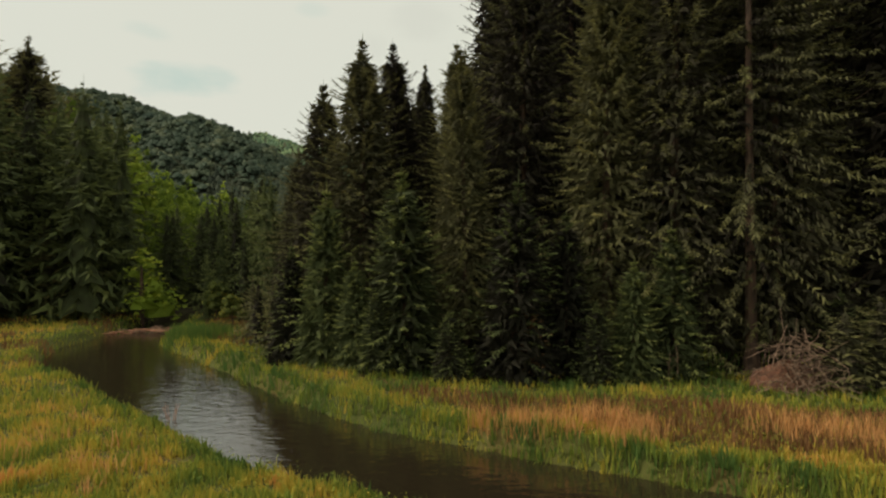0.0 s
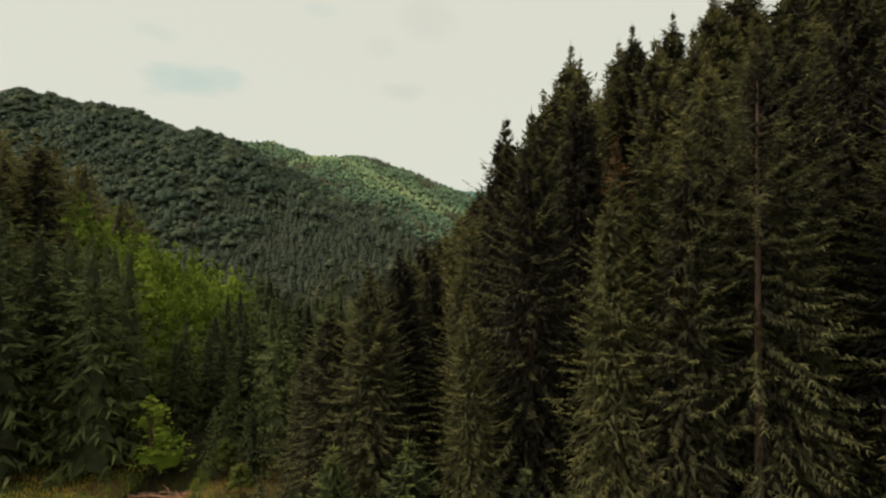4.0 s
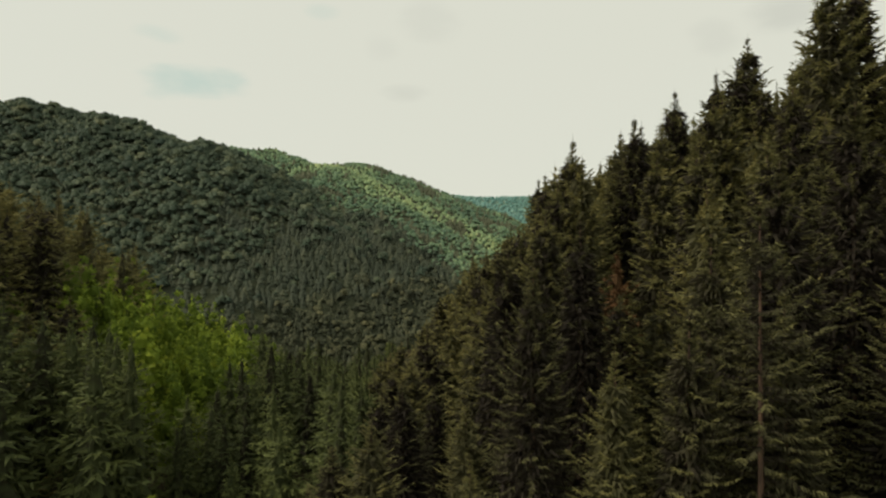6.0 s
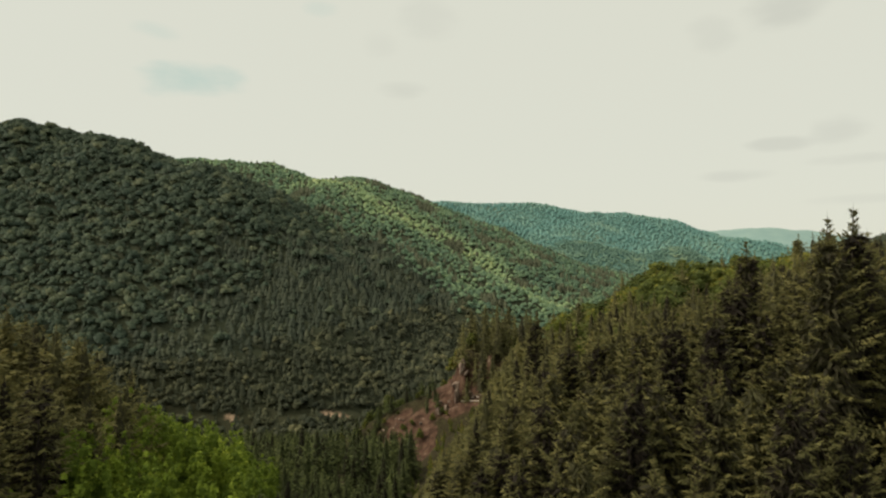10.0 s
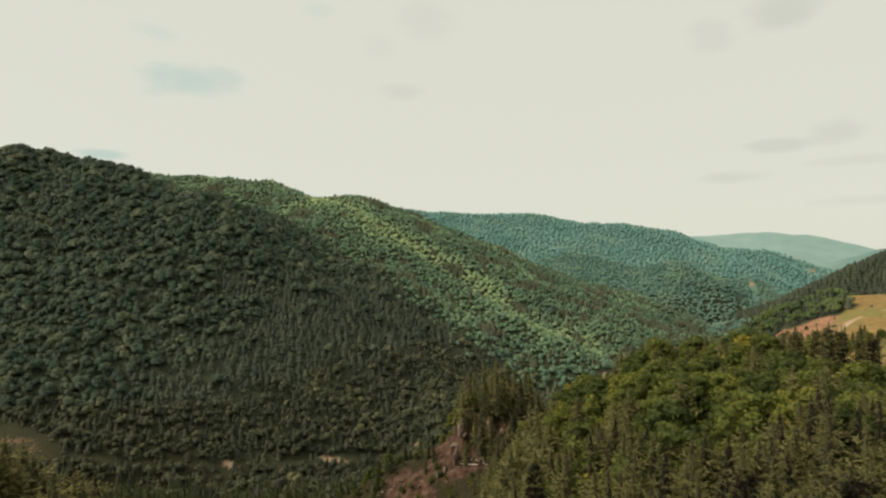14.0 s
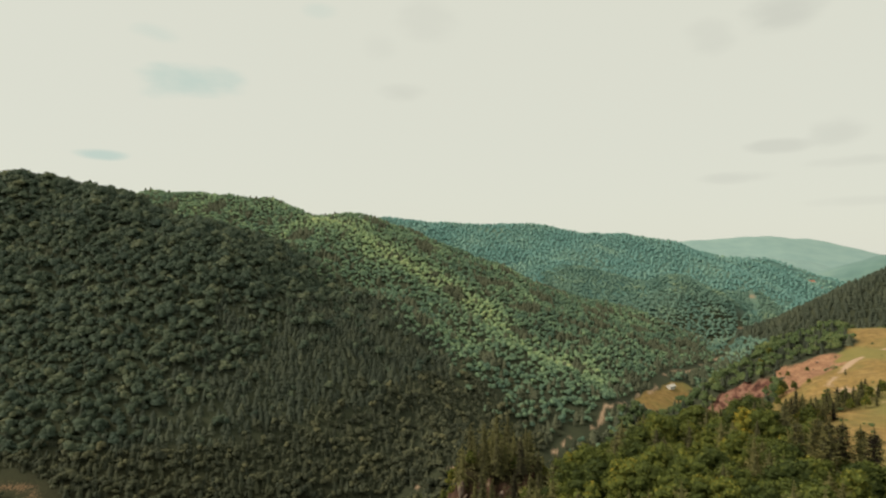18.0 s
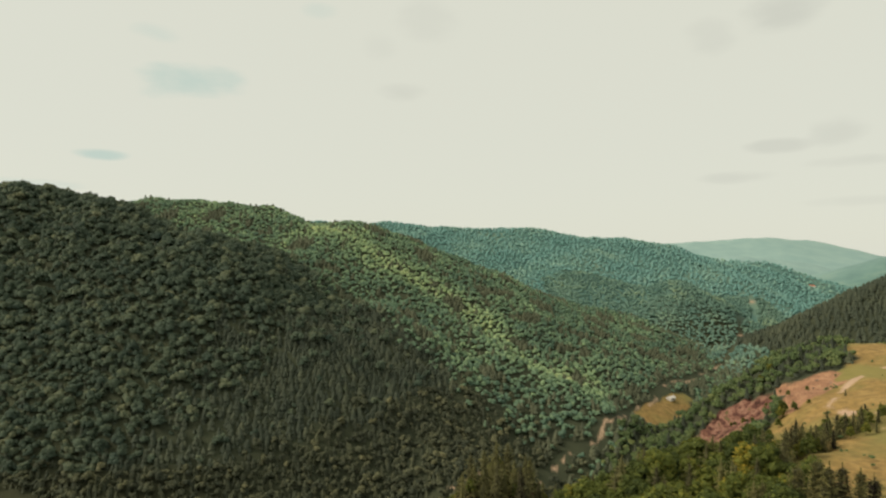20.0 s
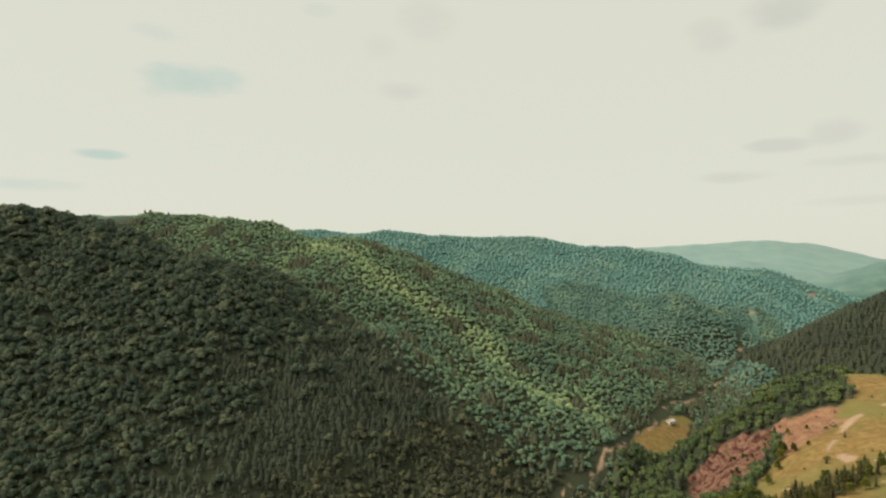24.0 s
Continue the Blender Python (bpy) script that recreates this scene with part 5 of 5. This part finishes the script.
def build_grass():
    r = np.random.RandomState(71)
    # even over the picture of a low eye: nearer ground gets more
    n = 150000
    y = 8.5 / (r.uniform(0.17, 1.0, n))
    y = np.where(r.uniform(size=n) < 0.35, r.uniform(8, 46, n), y)
    x = r.uniform(-1, 1, n) * (0.8 * y + 3)
    d, w = along(STREAM, x, y)
    dp, dl = inside_distance(PLATEAU, x, y), inside_distance(LEFT_HILL, x, y)
    side = y > np.interp(x, [-22, -18, -14, -9, -4, 2, 9, 25, 60], [60, 36, 29.4, 23.4, 17.2, 13.6, 9, 6.5, 4])
    ok = (d > w / 2 - 0.3) & (dp < 1.0) & (dl < 2) & (y < np.where(x < -9, 47, 32))
    x, y, d, dp, side, w = x[ok], y[ok], d[ok], dp[ok], side[ok], w[ok]
    off = d - w / 2
    to_wood = -dp
    wave = ripple(x, y, 5, 72)
    rust = side & (off > 2.0 + 0.5 * wave) & (to_wood > 5.4 + 0.8 * ripple(x, y, 8, 73))
    far_rust = ~side & (y > 26) & (ripple(x, y, 11, 74) > 0.35)
    sedge = (rust | far_rust) & (r.uniform(size=len(x)) < 0.72)
    g = ~sedge
    t = 0.34 + 0.17 * wave + 0.16 * ripple(x, y, 2.2, 75) + np.where(~side, 0.12, 0.04) - np.where(off < 1.0, 0.16, 0) + np.where(side & (off > 1.2) & (off < 3.4) & (x > 1), 0.14, 0)
    t = t - np.where(side & (to_wood < 5.4), 0.13, 0) + np.where(~side & (off < 2.5), -0.06, 0)
    hgt = np.where(off < 0.9, np.where(side, 0.40, 0.30), 0.30) * (0.8 + 0.45 * ripple(x, y, 1.6, 76) + 0.25 * ripple(x, y, 0.7, 78))
    blades("meadow_grass", x[g], y[g], r, hgt[g], 0.020 + 0.0011 * y[g], t[g], GRASS, "lush green and yellowing meadow grass along the stream")
    blades("rust_sedge", x[sedge], y[sedge], r, 0.34, 0.014 + 0.0009 * y[sedge], 0.5 + 0.2 * wave[sedge], SEDGE, "rust brown sedge in seed on the wet meadow", 0.25)
    # low herbs and tussocks
    m = 2600
    hy = 8.5 / r.uniform(0.18, 1.0, m)
    hx = r.uniform(-1, 1, m) * (0.8 * hy + 2)
    d, w = along(STREAM, hx, hy)
    ok = (d > w / 2 + 0.2) & (inside_distance(PLATEAU, hx, hy) < 0) & (inside_distance(LEFT_HILL, hx, hy) < 1) & (hy < np.where(hx < -9, 46, 30)) & (ripple(hx, hy, 3.2, 79) > -0.1)
    hx, hy = hx[ok], hy[ok]
    n, q = len(hx), 14
    bx, by = np.repeat(hx, q) + 0.17 * r.normal(size=n * q), np.repeat(hy, q) + 0.17 * r.normal(size=n * q)
    bz = height(bx, by) + np.abs(r.normal(size=n * q)) * 0.16 + 0.03
    p = np.stack([bx, by, bz], -1)
    nn = unit(np.stack([r.normal(size=n * q) * 0.6, r.normal(size=n * q) * 0.6 - 0.2, np.ones(n * q)], -1))
    u = unit(np.cross(nn, r.normal(size=nn.shape)))
    v = np.cross(nn, u)
    g = (0.016 + 0.024 * r.uniform(size=n * q))[:, None]
    V = np.stack([p + u * g, p + v * g * 0.6, p - u * g, p - v * g * 0.6], 1).reshape(-1, 3)
    tone = np.repeat(np.clip(np.repeat(0.30 + 0.1 * r.normal(size=n), q) + 0.06 * r.normal(size=n * q), 0, 1), 4)
    tagged(new("meadow_herbs", mesh_of("meadow_herbs", V, np.arange(len(V)).reshape(-1, 4), GRASS, tone)), "low leafy herbs and tussocks among the meadow grass", "herbs", kind="stuff")
    # clumps of dry reed
    cx = np.concatenate([r.uniform(0.8, 6.2, 60), r.uniform(8.6, 12.5, 34), r.uniform(-14, -6, 10)])
    cy = np.concatenate([16.8 - 0.05 * cx[:60] + 0.7 * r.normal(size=60), 15.9 + 0.7 * r.normal(size=34), 11 - 0.4 * cx[94:] + r.normal(size=10)])
    k = r.randint(0, len(cx), 3200)
    x, y = cx[k] + 0.22 * r.normal(size=len(k)), cy[k] + 0.22 * r.normal(size=len(k))
    d, w = along(STREAM, x, y)
    ok = d > w / 2 + 0.3
    blades("dry_reeds", x[ok], y[ok], r, 0.55, 0.015, 0.5, REED, "clumps of dry golden reed on the meadow", 0.45)
    # rushes standing in the bend
    x, y = -13.6 + 0.9 * r.normal(size=1500), 35.0 + 1.0 * r.normal(size=1500)
    blades("rushes", x, y, r, 0.75, 0.025, 0.02, GRASS, "tall dark green rushes on the bank of the bend", 0.15)


build_grass()


# ---- brush pile, dam, logs ----
def stick(rng, p, q, r0, r1, bend=0.1, sides=5):
    p, q = np.array(p, float), np.array(q, float)
    m = (p + q) / 2 + rng.normal(size=3) * bend
    return tube([p, (p + m) / 2 + rng.normal(size=3) * bend * 0.3, m, (m + q) / 2, q], [r0, r0 * 0.9 + r1 * 0.1, (r0 + r1) / 2, r0 * 0.3 + r1 * 0.7, r1], sides)


def part_of(name, vf, mat, parent, label=""):
    S = Soup()
    S.add(*vf)
    return part(name, S.mesh(name, mat, True), parent, label)


def build_brush():
    r = np.random.RandomState(81)
    pile = tagged(new("brush_pile"), "heap of dry grey brown branches below an old spruce", "brush pile")
    pile.location = (12.6, 21.8, float(height(12.6, 21.8)))
    # earth mound with the torn root plate
    th, ph = np.meshgrid(np.linspace(0, 2 * np.pi, 25)[:-1], np.linspace(0, 1, 9))
    rad = (1.0 - ph ** 2) * (1 + 0.16 * np.sin(th * 2 + 1) + 0.1 * np.sin(th * 7))
    v = np.stack([np.cos(th) * rad * 1.2 + 0.3, np.sin(th) * rad * 0.9, ph * 1.2 - 0.2], -1)
    v[..., 0] += 0.22 * np.sin(th * 3 + ph * 4)
    v[..., 2] += 0.14 * np.sin(th * 5) * (1 - ph)
    i = np.arange(th.size).reshape(th.shape)
    j = np.roll(i, -1, 1)
    f = np.stack([i[:-1], j[:-1], j[1:], i[1:]], -1).reshape(-1, 4)
    part("earth_mound", mesh_of("earth_mound", v.reshape(-1, 3), f, DIRT, smooth=True), pile, "reddish bare earth of a torn root plate")
    for k in range(230):
        a = r.uniform(0, 6.28)
        s = r.uniform(0.1, 1.0)
        p = np.array([math.cos(a) * 1.7 * s + 0.25, math.sin(a) * 1.0 * s - 0.6, r.uniform(0.05, 2.3) * (1.12 - s * 0.85)])
        dirv = np.array([r.normal(), r.normal() * 0.5 - 0.2, r.normal() * 0.3 - 0.45])
        dirv = dirv / np.linalg.norm(dirv) * r.uniform(0.6, 1.7)
        q = p + dirv
        q[2] = max(q[2], 0.03)
        part_of("branch", stick(r, p, q, r.uniform(0.008, 0.022), 0.004, 0.22, 4), GREYWOOD if k % 3 else BARK, pile)
    for k in range(3):
        p = np.array([r.uniform(-0.6, 0.6), -0.4, 0.8])
        part_of("pole", stick(r, p, p + np.array([r.uniform(-0.4, 0.9), 0.3, r.uniform(1.4, 2.4)]), 0.022, 0.008, 0.1, 5), GREYWOOD, pile, "pale leaning pole")
    # dry saplings in front of the wood
    for x, y, h in ((9.0, 22.4, 1.7), (8.7, 22.3, 1.2), (6.9, 22.8, 1.4), (18.8, 21.2, 1.3)):
        sap = tagged(new("dry_sapling"), "thin bare pale sapling before the dark wood", "sapling")
        sap.location = (x, y, float(height(x, y)) - 0.05)
        part_of("stem", stick(r, (0, 0, 0), (r.uniform(-0.1, 0.3), 0, h), 0.022, 0.008, 0.06), GREYWOOD, sap)
        for k in range(3):
            z0 = h * r.uniform(0.4, 0.8)
            part_of("twig", stick(r, (0.05, 0, z0), (r.uniform(-0.4, 0.4), 0.1, z0 + 0.35), 0.01, 0.004, 0.03, 4), GREYWOOD, sap)
    # beaver dam
    dam = tagged(new("stick_dam"), "low dam of reddish stripped sticks across the stream", "dam")
    dam.location = (-19.0, 40.4, -0.8)
    for k in range(46):
        x = r.uniform(-2.6, 3.0)
        p = np.array([x, 0.4 * r.normal(), r.uniform(0.0, 0.3)])
        a = r.normal() * 0.5 + (3.14 if k % 2 else 0)
        q = p + np.array([math.cos(a), math.sin(a), 0.08 * r.normal()]) * r.uniform(0.6, 1.7)
        part_of("stick", stick(r, p, q, r.uniform(0.03, 0.06), 0.02, 0.05), REDWOOD if k % 3 else GREYWOOD, dam)
    # dead twig standing in the water
    tw = tagged(new("water_snag"), "small brown twigs standing in the stream", "twig")
    tw.location = (-8.6, 19.6, -1.2)
    for k in range(7):
        part_of("twig", stick(r, (0, 0, 0), (r.uniform(-0.3, 0.3), r.uniform(-0.2, 0.2), r.uniform(0.7, 1.1)), 0.012, 0.006, 0.04, 4), REDWOOD, tw)
    # two pale logs on the crag
    for p, q in (((6.4, 210.2, 3.2), (12.4, 208.6, -4.4)), ((11.6, 209.0, 3.6), (17.6, 207.6, -1.6))):
        lg = Soup()
        zz = lambda c: (c[0], c[1], float(height(c[0], c[1])) + 0.35)
        lg.add(*stick(r, zz((p[0], p[1] + 3.4, 0)), zz((q[0], q[1] + 0.8, 0)), 0.28, 0.16, 0.1, 7))
        tagged(new("fallen_log", lg.mesh("fallen_log", PALEWOOD, True)), "pale barkless log lying down the crag", "log")


DIRT = material("red_earth", bark_build((0.07, 0.03, 0.016), (0.20, 0.085, 0.045)))
PALEWOOD = material("pale_wood", bark_build((0.42, 0.36, 0.29), (0.66, 0.60, 0.50)))
build_brush()


# ---- rocks ----
def boulder(rng, s):
    bm = bmesh.new()
    bmesh.ops.create_icosphere(bm, subdivisions=2, radius=1)
    ph = rng.uniform(0, 6, 6)
    for v in bm.verts:
        c = v.co
        k = 1 + 0.22 * math.sin(3.1 * c.x + ph[0]) * math.sin(2.7 * c.y + ph[1]) + 0.16 * math.sin(5 * c.z + ph[2]) + 0.10 * math.sin(8 * c.x + 7 * c.y + ph[3])
        v.co = Vector((c.x * s[0], c.y * s[1], c.z * s[2])) * k
    me = bpy.data.meshes.new("rock")
    bm.to_mesh(me)
    bm.free()
    me.materials.append(ROCK)
    return me


def rock_build(nt, N, L, b):
    n = noise_of(nt, 0.9, 8, "World", (1, 1, 0.5))
    L(ramp(nt, n, [(0.3, (0.06, 0.04, 0.03)), (0.5, (0.17, 0.12, 0.09)), (0.72, (0.36, 0.28, 0.21))]), b.inputs["Base Color"])
    b.inputs["Roughness"].default_value = 0.9
    bp = N("ShaderNodeBump")
    bp.inputs["Strength"].default_value, bp.inputs["Distance"].default_value = 0.9, 0.3
    L(n, bp.inputs["Height"])
    L(bp.outputs[0], b.inputs["Normal"])


ROCK = material("weathered_rock", rock_build)


def build_rocks():
    r = np.random.RandomState(91)
    kinds = [boulder(r, (1, 0.8, s)) for s in (0.8, 1.2, 1.7, 2.2)]
    for k in range(46):
        x = r.uniform(-2, 36)
        y = 210.5 + 0.006 * (x - 20) ** 2 + r.uniform(-0.5, 6.5)
        ob = tagged(new("rock", kinds[r.randint(4)]), "pale brown weathered rock jutting from the crag", "rock", "rocks of the crag")
        ob.location = (x, y, float(height(x, y)) - 0.2)
        ob.rotation_euler = (r.normal() * 0.3, r.normal() * 0.3, r.uniform(0, 6.28))
        ob.scale = (r.uniform(0.5, 1.3),) * 3
    ob = tagged(new("rock", kinds[3]), "tall pale rock pillar at the edge of the crag", "rock", "rocks of the crag")
    ob.location, ob.scale = (4.6, 214.0, -8), (1.0, 1.0, 1.6)
    for k in range(60):
        x, y = r.uniform(-34, -7), r.uniform(192, 232)
        if float(inside_distance(SCREE, np.array(x), np.array(y))) < 1:
            continue
        ob = tagged(new("scree_stone", kinds[r.randint(2)]), "reddish loose stone on the scree slope", "rock", "stones on the scree")
        ob.location = (x, y, float(height(x, y)))
        ob.scale = (r.uniform(0.2, 0.6),) * 3
    for k in range(70):
        x, y = r.uniform(138, 250), r.uniform(288, 380)
        if max(float(inside_distance(QUARRY, np.array(x), np.array(y))), float(inside_distance(PIT, np.array(x), np.array(y)))) < 2:
            continue
        ob = tagged(new("quarry_stone", kinds[r.randint(3)]), "reddish boulder lying in the old quarry", "rock", "stones in the quarry")
        ob.location = (x, y, float(height(x, y)))
        ob.scale = (r.uniform(0.3, 1.0),) * 3


build_rocks()


# ---- buildings far off ----
def plain(name, a, b, scale=2.0):
    def build(nt, N, L, bs):
        L(ramp(nt, noise_of(nt, scale, 5, "World"), [(0.3, a), (0.7, b)]), bs.inputs["Base Color"])
        bs.inputs["Roughness"].default_value = 0.8
    return material(name, build)


WALL_PAINT = plain("white_plaster", (0.62, 0.60, 0.55), (0.78, 0.76, 0.70))
ROOF_RED = plain("roof_tile", (0.30, 0.13, 0.08), (0.45, 0.20, 0.12))
ROOF_GREY = plain("roof_sheet", (0.5, 0.47, 0.43), (0.68, 0.64, 0.58))
PANE = plain("dark_pane", (0.03, 0.035, 0.04), (0.06, 0.065, 0.07))


def box_mesh(name, sx, sy, z0, z1, mat):
    v = [(x * sx / 2, y * sy / 2, z) for z in (z0, z1) for x, y in ((-1, -1), (1, -1), (1, 1), (-1, 1))]
    f = [(3, 2, 1, 0), (4, 5, 6, 7), (0, 1, 5, 4), (1, 2, 6, 5), (2, 3, 7, 6), (3, 0, 4, 7)]
    return mesh_of(name, v, f, mat)


def house(name, x, y, turn, sx, sy, h, roof_mat, label):
    ob = tagged(new(name), label, "house")
    ob.matrix_basis = pose(x, y, float(height(x, y)) - 0.2, 0, 0, turn)
    part("wall", box_mesh("wall", sx, sy, 0, h, WALL_PAINT), ob)
    e, rz = 0.5, h + sy * 0.32
    v = [(-sx / 2 - e, -sy / 2 - e, h - 0.1), (sx / 2 + e, -sy / 2 - e, h - 0.1), (sx / 2 + e, sy / 2 + e, h - 0.1), (-sx / 2 - e, sy / 2 + e, h - 0.1), (-sx / 2 - e, 0, rz), (sx / 2 + e, 0, rz)]
    part("roof", mesh_of("roof", v, [(0, 1, 5), (0, 5, 4), (2, 3, 4), (2, 4, 5), (0, 4, 3), (1, 2, 5), (0, 3, 2), (0, 2, 1)], roof_mat), ob)
    for k in range(3):
        w = part("window", box_mesh("window", 0.9, 0.08, 0.9, 2.1, PANE), ob)
        w.location = (-sx / 2 + sx * (k + 0.5) / 3, -sy / 2 - 0.05, 0)
        part("window_sill", box_mesh("window_sill", 1.1, 0.2, 0.8, 0.9, WALL_PAINT), w, "white sill")
    return ob


house("barn", 206, 541, 38, 8, 4.5, 2.6, ROOF_GREY, "long low barn with a pale sheet roof in the river meadow")
house("house", 836, 1360, 10, 16, 11, 9, ROOF_RED, "white house far down the valley below the woods")
house("house", 862, 1372, -15, 15, 10, 8, ROOF_RED, "white house far down the valley below the woods")
